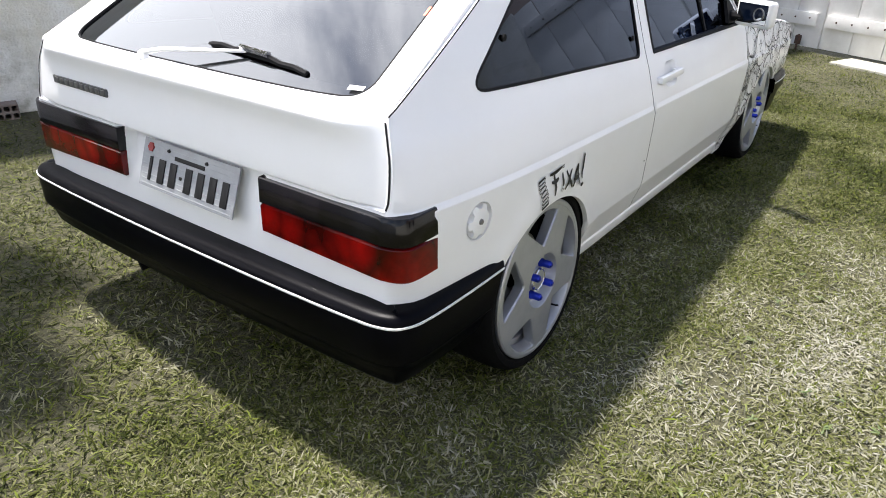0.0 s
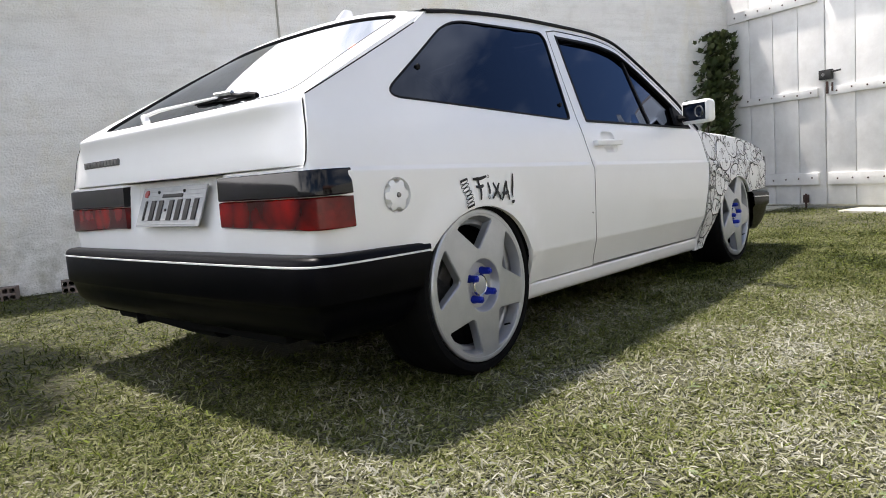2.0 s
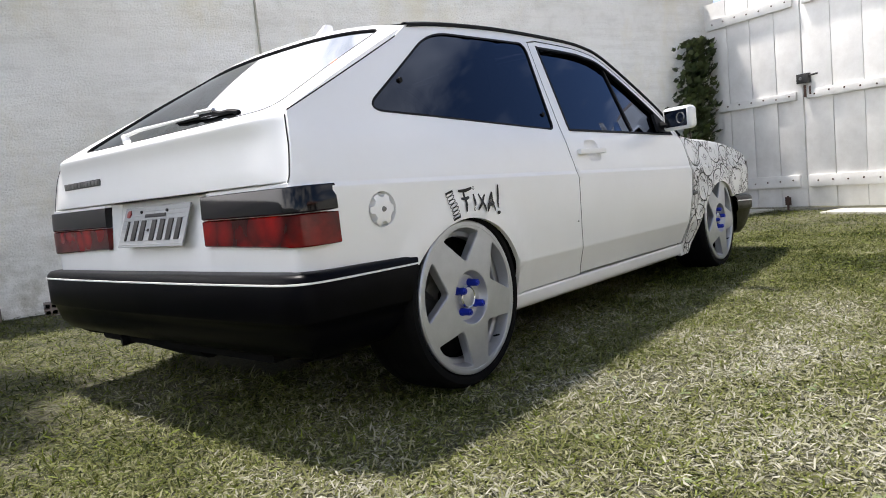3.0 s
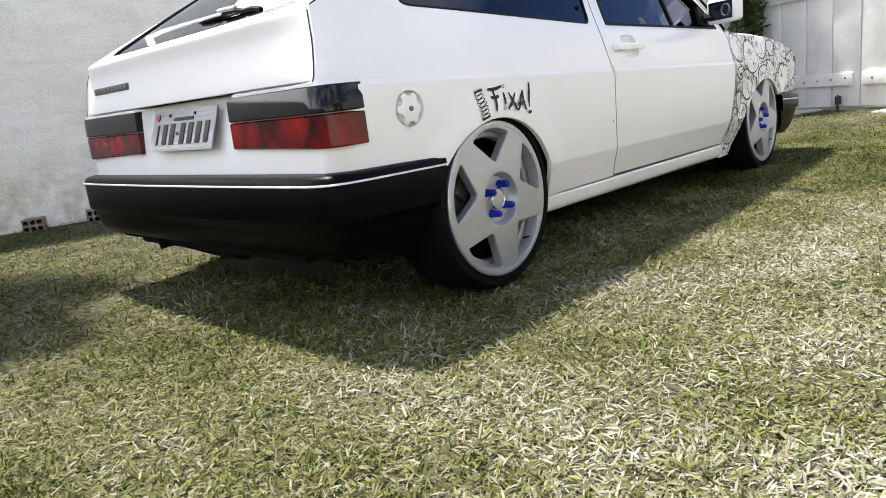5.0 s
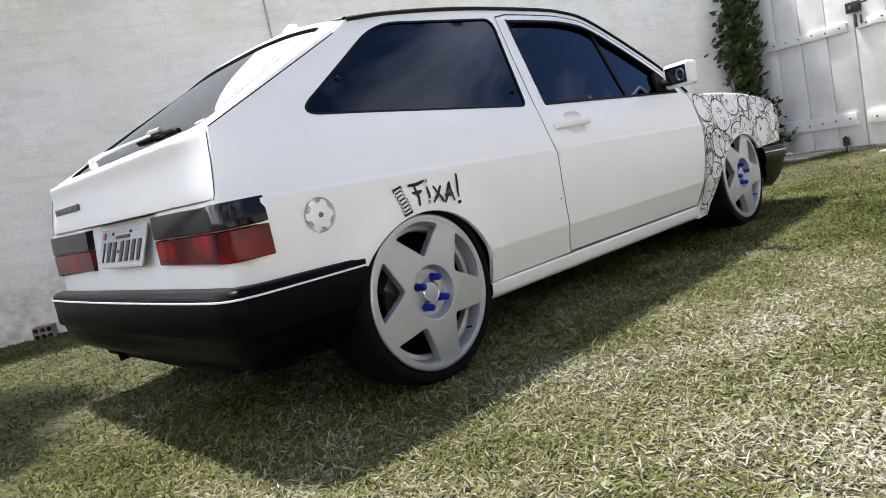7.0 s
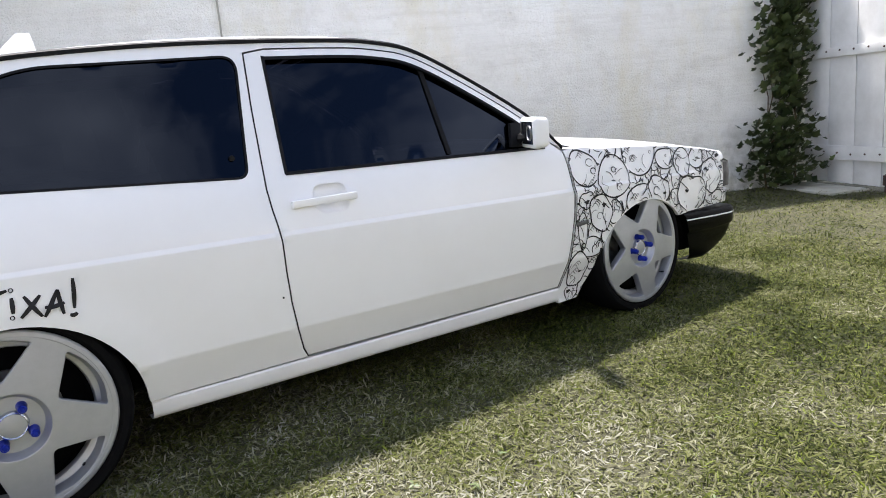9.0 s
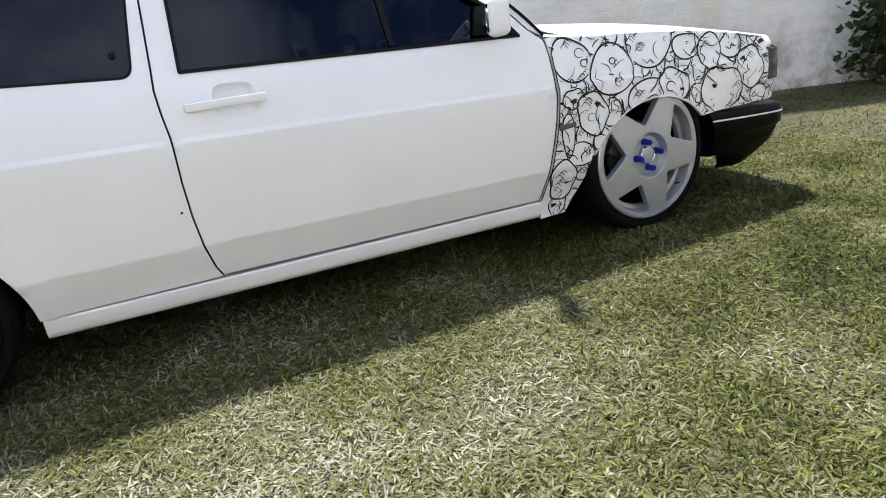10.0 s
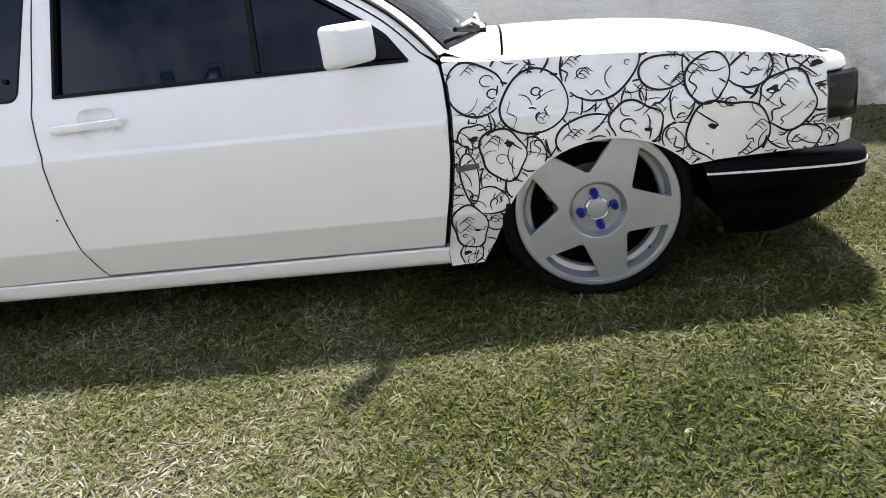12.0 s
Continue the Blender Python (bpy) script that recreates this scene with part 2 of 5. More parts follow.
def blades(name, greens):
    """Grass leaves: each leaf its own tone, greener and drier patches over the lawn."""
    m = bpy.data.materials.new(name)
    m.use_nodes = True
    n, l = m.node_tree.nodes, m.node_tree.links
    p = n["Principled BSDF"]
    p.inputs["Roughness"].default_value = 0.62
    p.inputs["Specular IOR Level"].default_value = 0.14
    geo = n.new("ShaderNodeNewGeometry")
    tc = n.new("ShaderNodeTexCoord")
    a = n.new("ShaderNodeTexNoise")
    a.inputs["Scale"].default_value, a.inputs["Detail"].default_value, a.inputs["Roughness"].default_value = 1.7, 5, 0.6
    l.new(tc.outputs["Object"], a.inputs["Vector"])
    s = n.new("ShaderNodeMapRange")
    s.inputs["From Min"].default_value, s.inputs["From Max"].default_value = 0.3, 0.7
    s.inputs["To Min"].default_value, s.inputs["To Max"].default_value = -0.36, 0.36
    l.new(a.outputs[0], s.inputs[0])
    # the lawn is driest behind the car
    away = n.new("ShaderNodeVectorMath")
    away.operation = "DISTANCE"
    away.inputs[1].default_value = (-0.2, -1.75, 0)
    l.new(tc.outputs["Object"], away.inputs[0])
    dry = n.new("ShaderNodeMapRange")
    dry.inputs["From Min"].default_value, dry.inputs["From Max"].default_value = 0.4, 2.4
    dry.inputs["To Min"].default_value, dry.inputs["To Max"].default_value = 0.22, -0.24
    l.new(away.outputs["Value"], dry.inputs[0])
    tone = n.new("ShaderNodeMapRange")
    tone.inputs["To Min"].default_value, tone.inputs["To Max"].default_value = 0.12, 0.82
    l.new(geo.outputs["Random Per Island"], tone.inputs[0])
    first = n.new("ShaderNodeMath")
    l.new(tone.outputs[0], first.inputs[0])
    l.new(dry.outputs[0], first.inputs[1])
    ad = n.new("ShaderNodeMath")
    l.new(first.outputs[0], ad.inputs[0])
    l.new(s.outputs[0], ad.inputs[1])
    r = n.new("ShaderNodeValToRGB")
    e = r.color_ramp.elements
    e[0].position, e[0].color = 0.0, (*greens[0], 1)
    e[1].position, e[1].color = 1.0, (*greens[-1], 1)
    for k, g in enumerate(greens[1:-1], 1):
        x = e.new(k / (len(greens) - 1))
        x.color = (*g, 1)
    l.new(ad.outputs[0], r.inputs[0])
    # a few fresh lime leaves among the rest
    k = n.new("ShaderNodeMath")
    k.operation = "MULTIPLY"
    k.inputs[1].default_value = 37.0
    l.new(geo.outputs["Random Per Island"], k.inputs[0])
    fr = n.new("ShaderNodeMath")
    fr.operation = "FRACT"
    l.new(k.outputs[0], fr.inputs[0])
    few = n.new("ShaderNodeMapRange")
    few.inputs["From Min"].default_value, few.inputs["From Max"].default_value = 0.91, 0.94
    few.inputs["To Max"].default_value = 0.75
    l.new(fr.outputs[0], few.inputs[0])
    lime = n.new("ShaderNodeMix")
    lime.data_type = "RGBA"
    lime.inputs["B"].default_value = (0.135, 0.170, 0.018, 1)
    l.new(few.outputs[0], lime.inputs["Factor"])
    l.new(r.outputs[0], lime.inputs["A"])
    l.new(lime.outputs["Result"], p.inputs["Base Color"])
    t = n.new("ShaderNodeBsdfTranslucent")
    l.new(lime.outputs["Result"], t.inputs[0])
    x = n.new("ShaderNodeMixShader")
    x.inputs[0].default_value = 0.25
    l.new(p.outputs[0], x.inputs[1])
    l.new(t.outputs[0], x.inputs[2])
    l.new(x.outputs[0], n["Material Output"].inputs[0])
    return m


GRASS = blades("lawn grass", [(0.026, 0.034, 0.006), (0.064, 0.077, 0.014), (0.118, 0.125, 0.036), (0.182, 0.181, 0.090), (0.27, 0.262, 0.185), (0.37, 0.36, 0.295)])


# ---- mesh helpers ----
def thing(name, label, category, group="", m=None):
    ob = new(name)
    ob.matrix_world = m or Matrix()
    return tagged(ob, label, category, group)


def finish(me, material, angle=35):
    me.materials.append(material)
    me.polygons.foreach_set("use_smooth", [True] * len(me.polygons))
    me.set_sharp_from_angle(angle=radians(angle))
    return me


def part(name, bm, material, parent=None, label="", angle=35, out=None):
    """Links a mesh as one part; out: the way that an open sheet must face."""
    me = bpy.data.meshes.new(name)
    bmesh.ops.recalc_face_normals(bm, faces=bm.faces)
    if out and sum((f.normal * f.calc_area() for f in bm.faces), Vector()).dot(Vector(out)) < 0:
        bmesh.ops.reverse_faces(bm, faces=bm.faces)
    bm.to_mesh(me)
    bm.free()
    ob = new(name, finish(me, material, angle))
    if parent:
        ob.parent = parent
    return tagged(ob, label)


def shared(name, me, parent, m):
    ob = new(name, me)
    ob.parent = parent
    ob.matrix_local = m
    return ob


def box(bm, x0, x1, y0, y1, z0, z1, bevel=0.0, m=None):
    r = bmesh.ops.create_cube(bm, size=1, matrix=Matrix.LocRotScale(((x0 + x1) / 2, (y0 + y1) / 2, (z0 + z1) / 2), None, (x1 - x0, y1 - y0, z1 - z0)))
    v = r["verts"]
    if bevel:
        e = list({e for w in v for e in w.link_edges})
        made = bmesh.ops.bevel(bm, geom=e, offset=bevel, segments=2, affect="EDGES", profile=0.6)
        v = list({w for f in made["faces"] for w in f.verts} | {w for w in v if w.is_valid})
    if m:
        bmesh.ops.transform(bm, matrix=m, verts=v)
    return bm


def grid(rows, bm=None, closed=False):
    """Quads over rows of points."""
    bm = bm or bmesh.new()
    vs = [[bm.verts.new(p) for p in r] for r in rows]
    for a, b in zip(vs, vs[1:]):
        k = len(a)
        for i in range(k if closed else k - 1):
            bm.faces.new((a[i], a[(i + 1) % k], b[(i + 1) % k], b[i]))
    return bm


def tube(points, radius, bm=None, sides=8, taper=1.0):
    bm = bm or bmesh.new()
    pts = [Vector(p) for p in points]
    rows = []
    for i, p in enumerate(pts):
        d = (pts[min(i + 1, len(pts) - 1)] - pts[max(i - 1, 0)]).normalized()
        a = d.orthogonal().normalized()
        b = d.cross(a)
        if rows:
            a = (prev - d * prev.dot(d)).normalized()
            b = d.cross(a)
        prev = a
        r = radius * (1 + (taper - 1) * i / (len(pts) - 1))
        rows.append([p + r * (a * math.cos(t) + b * math.sin(t)) for t in (2 * math.pi * k / sides for k in range(sides))])
    grid(rows, bm, True)
    for row, flip in ((rows[0], 1), (rows[-1], 0)):
        bm.faces.new([bm.verts.new(p) for p in (row[::-1] if flip else row)])
    return bm


def lathe(profile, bm=None, sides=64):
    """Turns (radius, depth) about the y axis."""
    rows = [[(r * math.cos(t), y, r * math.sin(t)) for t in (2 * math.pi * k / sides for k in range(sides))] for r, y in profile]
    return grid(rows, bm, True)


def dense(loop, step, closed=True):
    out = []
    n = len(loop)
    for i in range(n if closed else n - 1):
        a, b = loop[i], loop[(i + 1) % n]
        k = max(1, math.ceil(math.dist(a, b) / step))
        out += [(a[0] + (b[0] - a[0]) * j / k, a[1] + (b[1] - a[1]) * j / k) for j in range(k)]
    if not closed:
        out.append(tuple(loop[-1]))
    return out


def inside(pts, loop):
    pts, q = np.asarray(pts, float), np.asarray(loop, float)
    res = np.zeros(len(pts), bool)
    for (x0, y0), (x1, y1) in zip(q, np.roll(q, -1, 0)):
        if y0 == y1:
            continue
        c = ((y0 > pts[:, 1]) != (y1 > pts[:, 1])) & (pts[:, 0] < (x1 - x0) * (pts[:, 1] - y0) / (y1 - y0) + x0)
        res ^= c
    return res


def smooth_line(points, n=40, closed=False):
    """A soft curve through plan points."""
    p = np.asarray(points, float)
    k = len(p)
    out = []
    for i in range(k if closed else k - 1):
        a, b, c, d = (p[(i + j) % k] if closed else p[min(max(i + j, 0), k - 1)] for j in (-1, 0, 1, 2))
        m = max(2, n // k)
        for t in np.arange(m) / m:
            out.append(tuple(0.5 * (2 * b + (c - a) * t + (2 * a - 5 * b + 4 * c - d) * t * t + (3 * b - a - 3 * c + d) * t ** 3)))
    if not closed:
        out.append(tuple(p[-1]))
    return out


def rounded(loop, r, n=5):
    """A polygon with round corners; r: one radius or one for each corner."""
    out = []
    k = len(loop)
    rs = r if isinstance(r, (list, tuple)) else [r] * k
    for i in range(k):
        p, a, b = Vector(loop[i]), Vector(loop[i - 1]), Vector(loop[(i + 1) % k])
        u, v = (a - p), (b - p)
        d = min(rs[i], u.length * 0.45, v.length * 0.45)
        s, e = p + u.normalized() * d, p + v.normalized() * d
        for t in (j / n for j in range(n + 1)):
            q = s * (1 - t) ** 2 + p * 2 * t * (1 - t) + e * t * t
            out.append((q.x, q.y))
    return out


def sheet(loops, step, place, depth=None, rows=(), bm=None):
    """Fills a plan outline (with holes) and lays it in space by place(u, v); depth(u, v): where its turned-in edge ends."""
    from mathutils.geometry import delaunay_2d_cdt
    loops = [dense(lp, step) for lp in loops]
    pts, edges = [], []
    for lp in loops:
        k = len(pts)
        pts += lp
        edges += [(k + i, k + (i + 1) % len(lp)) for i in range(len(lp))]
    q = np.array(loops[0])
    (u0, v0), (u1, v1) = q.min(0), q.max(0)
    if len(rows):
        cand = np.array([(u, v(u)) for u in np.arange(u0 + step / 2, u1, step) for v in rows])
    else:
        cand = np.array([(u, v) for u in np.arange(u0 + step / 2, u1, step) for v in np.arange(v0 + step / 2, v1, step)])
    cand = cand.reshape(-1, 2)
    ok = inside(cand, loops[0])
    for lp in loops[1:]:
        ok &= ~inside(cand, lp)
    cand = cand[ok]
    allb = np.array([p for lp in loops for p in lp])
    far = np.array([((allb - c) ** 2).sum(1).min() > (0.3 * step) ** 2 for c in cand]) if len(cand) else np.zeros(0, bool)
    pts += [tuple(c) for c in cand[far]]
    vs, _, fs, *_ = delaunay_2d_cdt([Vector(p) for p in pts], edges, [], 0, 1e-6)
    mid = np.array([np.mean([vs[i] for i in f], 0) for f in fs])
    ok = inside(mid, loops[0])
    for lp in loops[1:]:
        ok &= ~inside(mid, lp)
    bm = bm or bmesh.new()
    w = [bm.verts.new(place(*v)) for v in vs]
    for f, good in zip(fs, ok):
        if good:
            bm.faces.new([w[i] for i in f])
    if depth:
        rim = [e for e in bm.edges if e.is_valid and len(e.link_faces) == 1]
        back = {}
        idx = {v: i for i, v in enumerate(w)}
        for e in rim:
            a, b = e.verts
            if a in idx and b in idx:
                for v in (a, b):
                    if v not in back:
                        back[v] = bm.verts.new(depth(*vs[idx[v]]))
                bm.faces.new((a, b, back[b], back[a]))
    loose = [v for v in bm.verts if not v.link_faces]
    bmesh.ops.delete(bm, geom=loose, context="VERTS")
    return bm


def ribbon(line, width, place, bm=None, closed=False, blunt=True):
    """A flat stroke of ink along a plan line."""
    bm = bm or bmesh.new()
    p = [Vector(q) for q in line]
    n = len(p)
    rows = []
    for i in range(n):
        a, b = (p[i - 1], p[(i + 1) % n]) if closed else (p[max(i - 1, 0)], p[min(i + 1, n - 1)])
        d = (b - a).normalized() if (b - a).length > 1e-9 else Vector((1, 0))
        o = Vector((-d.y, d.x)) * width / 2
        if not closed and not blunt:
            o = o * (0.35 + 0.65 * math.sin(math.pi * (0.12 + 0.76 * i / max(n - 1, 1))))
        rows.append([place(*(p[i] + o)), place(*(p[i] - o))])
    if closed:
        rows.append(rows[0])
    return grid(rows, bm)


def offset_loop(loop, d):
    """The loop moved inwards by d (for a loop that turns left)."""
    out = []
    n = len(loop)
    for i in range(n):
        a, p, b = Vector(loop[i - 1]), Vector(loop[i]), Vector(loop[(i + 1) % n])
        u, v = (p - a), (b - p)
        u = u.normalized() if u.length else v.normalized()
        v = v.normalized() if v.length else u
        m = Vector((-(u.y + v.y), u.x + v.x))
        m = m.normalized() if m.length > 1e-6 else Vector((-u.y, u.x))
        s = max(0.4, m.dot(Vector((-u.y, u.x))))
        out.append(tuple(p + m * d / s))
    return out


def turn_left(loop):
    s = sum(a[0] * b[1] - b[0] * a[1] for a, b in zip(loop, loop[1:] + loop[:1]))
    return loop if s > 0 else loop[::-1]


# ---- setting ----
YARD = pose(6.3, 0.55, 0, 0, 0, -23)   # the corner of wall and gate; x along the wall, -y along the gate

def ground_height(x, y):
    return 0.008 * noise.noise((x * 0.9, y * 0.9, 3.0)) + 0.004 * noise.noise((x * 4, y * 4, 7.0))


xs = [-400, -120, -40, -15, -8] + [-5 + 0.14 * k for k in range(93)] + [12, 20, 50, 120, 400]
ys = [-400, -120, -40, -15, -8, -5] + [-3.6 + 0.14 * k for k in range(60)] + [7, 12, 30, 120, 400]
bm = grid([[(x, y, ground_height(x, y) if -5 <= x <= 8 and -4 <= y <= 5 else 0.0) for x in xs] for y in ys])
ground = tagged(part("ground", bm, SOIL), "dry soil and thatch under a patchy lawn", "ground", kind="structure")

bm = bmesh.new()
rows = []
for z in [-0.1, 0.15, 0.4, 0.7, 1.0, 1.3, 1.635, 1.665, 2.0, 2.42]:
    rows.append([(s, (0.012 if z < 1.65 else 0.0) * -1 + 0.006 * noise.noise((s * 1.3, z * 2, 0)), z) for s in [-16 + 0.2 * k for k in range(82)]])
grid(rows, bm)
top = [[(s, y, 2.42 + 0.006 * noise.noise((s * 3, 9, 0))) for s in [-16 + 0.2 * k for k in range(82)]] for y in (0.0, 0.18)]
grid(top, bm)
grid([[(s, 0.18, z) for s in (-16, 0.2)] for z in (-0.1, 2.42)], bm)
wall = tagged(part("wall_north", bm, PLASTER), "tall garden wall in old stained white plaster", "wall", kind="structure")
wall.matrix_world = YARD
# the upright joint in the plaster
bm = bmesh.new()
box(bm, -4.925, -4.912, -0.017, 0.01, 0, 2.42)
j = part("plaster_joint", bm, CONCRETE, wall)
bm = bmesh.new()
box(bm, -16, 3.2, -13.2, -13.0, -0.1, 2.3)
w2 = tagged(part("wall_south", bm, PLASTER), "plain plastered wall closing the yard", "wall", kind="structure")
w2.matrix_world = YARD
bm = bmesh.new()
box(bm, -16.2, -16, -13.2, 0.2, -0.1, 2.2)
w3 = tagged(part("wall_west", bm, PLASTER), "plain plastered wall closing the yard", "wall", kind="structure")
w3.matrix_world = YARD

# broken roof tiles on the end of the wall
eave = thing("tile_coping", "weathered clay roof tiles on the wall end", "roof tile", m=YARD)
for k in range(4):
    bm = bmesh.new()
    rows = []
    for y in (-0.14, 0.22):
        rows.append([(-0.66 + 0.17 * k + 0.085 * math.cos(t), y, 2.43 + 0.055 * math.sin(t)) for t in (math.pi * i / 8 for i in range(9))])
    grid(rows, bm)
    rows2 = [[(x, y, z - 0.014) for x, y, z in r] for r in rows]
    grid(rows2, bm)
    grid([rows[0], rows2[0]], bm)
    part("tile", bm, TILE_ROOF, eave)


# gate
def gate_leaf(m0, m1, braces):
    leaf = thing("gate_leaf", "closed white-painted plank gate leaf with three rails", "gate", "gate leaves", YARD @ Matrix.Rotation(radians(-90), 4, "Z"))
    # in the leaf: x along the gate from the corner, y away from the yard, z up
    n = round((m1 - m0) / 0.292)
    w = (m1 - m0) / n
    for k in range(n):
        bm = bmesh.new()
        a, b = m0 + k * w + 0.003, m0 + (k + 1) * w - 0.003
        box(bm, a, b, 0.0, 0.028, 0.03 + 0.012 * random.random(), 2.26 + 0.01 * random.random(), 0.004)
        for v in bm.verts:
            v.co.y += 0.004 * noise.noise((v.co.x * 3, 0, k * 2.1))
        part("board", bm, GATE_PAINT, leaf)
    for z0, z1 in ((1.98, 2.09), (1.085, 1.165), (0.235, 0.352)):
        bm = bmesh.new()
        box(bm, m0 + 0.035, m1 - 0.06, -0.03, -0.001, z0, z1, 0.005)
        rail = part("rail", bm, GATE_PAINT, leaf)
        for x in np.arange(m0 + 0.13, m1 - 0.08, 0.146):
            bm = bmesh.new()
            lathe([(0.0, -0.037), (0.006, -0.037), (0.0085, -0.033), (0.009, -0.029)], bm, 8)
            bolt = part("bolt", bm, IRON, rail)
            bolt.location = (x, 0, (z0 + z1) / 2 + random.uniform(-0.012, 0.012))
    return leaf


leaf_a = gate_leaf(0.03, 1.165, True)
leaf_b = gate_leaf(1.170, 2.64, True)
leaf_c = gate_leaf(2.66, 4.1, True)
bm = bmesh.new()
box(bm, 4.1, 9.5, 0.0, 0.15, -0.1, 2.3)
w4 = tagged(part("wall_east", bm, PLASTER), "plain plastered wall beside the gate", "wall", kind="structure")
w4.matrix_world = YARD @ Matrix.Rotation(radians(-90), 4, "Z")
GATE = YARD @ Matrix.Rotation(radians(-90), 4, "Z")

latch = thing("gate_latch", "black painted iron slide latch on the white gate", "latch", m=GATE)
bm = bmesh.new()
box(bm, 1.13, 1.255, -0.045, -0.004, 1.235, 1.325, 0.004)
part("latch_case", bm, BLACK_IRON, latch)
bm = tube([(1.25, -0.03, 1.30), (1.34, -0.03, 1.305)], 0.009)
part("latch_bolt", bm, BLACK_IRON, latch)
bm = bmesh.new()
lathe([(0, -0.052), (0.014, -0.052), (0.017, -0.044)], bm, 16)
k = part("lock_cylinder", bm, STEEL, latch)
k.location = (1.175, 0, 1.28)
staple = thing("gate_hasp", "small rusty iron hasp on the gate rail", "hasp", m=GATE)
bm = bmesh.new()
box(bm, 1.20, 1.222, -0.042, -0.03, 1.10, 1.215, 0.003)
box(bm, 1.255, 1.27, -0.042, -0.03, 1.12, 1.20, 0.003)
part("strap", bm, IRON, staple)
stop = thing("gate_stop", "rusty iron ground bolt at the gate foot", "bolt", m=GATE)
bm = tube([(0.98, -0.05, 0.0), (0.98, -0.045, 0.15)], 0.011)
part("rod", bm, IRON, stop)
bm = bmesh.new()
box(bm, 0.955, 1.005, -0.06, -0.03, 0.06, 0.14, 0.004)
part("guide", bm, IRON, stop)


def slab(x0, x1, y0, y1, label):
    t = thing("concrete_slab", label, "slab", "slabs", GATE)
    bm = bmesh.new()
    box(bm, x0, x1, y0, y1, -0.05, 0.022, 0.008)
    bmesh.ops.subdivide_edges(bm, edges=bm.edges[:], cuts=3, use_grid_fill=True)
    for v in bm.verts:
        v.co.x += 0.014 * noise.noise(v.co * 5)
        v.co.y += 0.014 * noise.noise(v.co * 5 + Vector((5, 0, 0)))
    part("slab", bm, CONCRETE, t)


slab(0.12, 0.80, -0.40, -0.03, "worn pale concrete slab in the gate corner")
slab(1.52, 2.75, -0.36, -0.02, "pale concrete slab before the gate")
slab(2.79, 4.0, -0.36, -0.02, "pale concrete slab before the gate")


# hollow bricks along the wall foot
def hollow_brick(m):
    t = thing("hollow_brick", "weathered hollow clay brick lying at the wall foot", "brick", "bricks by the wall", YARD @ m)
    w, h, d = 0.128, 0.09, 0.12
    holes = []
    for i in range(3):
        for k in range(2):
            cx, cz = -w / 2 + w * (i + 0.5) / 3, h * (k + 0.5) / 2
            holes.append(rounded([(cx - 0.016, cz - 0.016), (cx + 0.016, cz - 0.016), (cx + 0.016, cz + 0.016), (cx - 0.016, cz + 0.016)], 0.010, 3))
    outer = [(-w / 2, 0), (w / 2, 0), (w / 2, h), (-w / 2, h)]
    bm = sheet([outer] + holes, 0.05, lambda u, v: (u, 0, v), lambda u, v: (u, d, v))
    part("brick_body", bm, OLD_CLAY, t, angle=20)
    # black plate set in the holes to paint their inner shade
    bm = bmesh.new()
    box(bm, -w / 2 + 0.01, w / 2 - 0.01, d - 0.03, d - 0.02, 0.006, h - 0.006)
    part("brick_core", bm, RUBBER, t)


hollow_brick(pose(-6.58, -0.16, 0.0, 0, 0, 4))
hollow_brick(pose(-6.98, -0.15, 0.0, 0, 0, -5))
red = thing("clay_brick", "upright red clay brick leaning on the wall", "brick", "bricks by the wall", YARD @ pose(-1.39, -0.11, -0.01, -8, 0, 3))
bm = bmesh.new()
box(bm, -0.055, 0.055, -0.03, 0.03, 0, 0.21, 0.005)
part("brick_body", bm, CLAY, red)


# the house across the yard, which the glass of the car reflects
house = thing("neighbour_house", "low rendered house with a clay tile roof", "house", m=pose(3.5, -9.5, 0, 0, 0, -8))
bm = bmesh.new()
box(bm, -7, 5, -4, 0, 0, 2.55)
part("house_wall", bm, HOUSE, house)
bm = bmesh.new()
grid([[(-7.5, 0.6, 2.5), (5.5, 0.6, 2.5)], [(-7.5, -2, 3.7), (5.5, -2, 3.7)], [(-7.5, -4.6, 2.5), (5.5, -4.6, 2.5)]], bm)
grid([[(-7.5, 0.6, 2.38), (5.5, 0.6, 2.38)], [(-7.5, -4.6, 2.38), (5.5, -4.6, 2.38)]], bm)
grid([[(-7.5, 0.6, 2.5), (5.5, 0.6, 2.5)], [(-7.5, 0.6, 2.38), (5.5, 0.6, 2.38)]], bm)
part("house_roof", bm, TILE_ROOF, house)
for x in (-5, -1.5, 2):
    bm = bmesh.new()
    box(bm, x, x + 1.2, 0.0, 0.03, 0.95, 2.05, 0.01)
    part("house_window", bm, TRIM_SHADE, house)


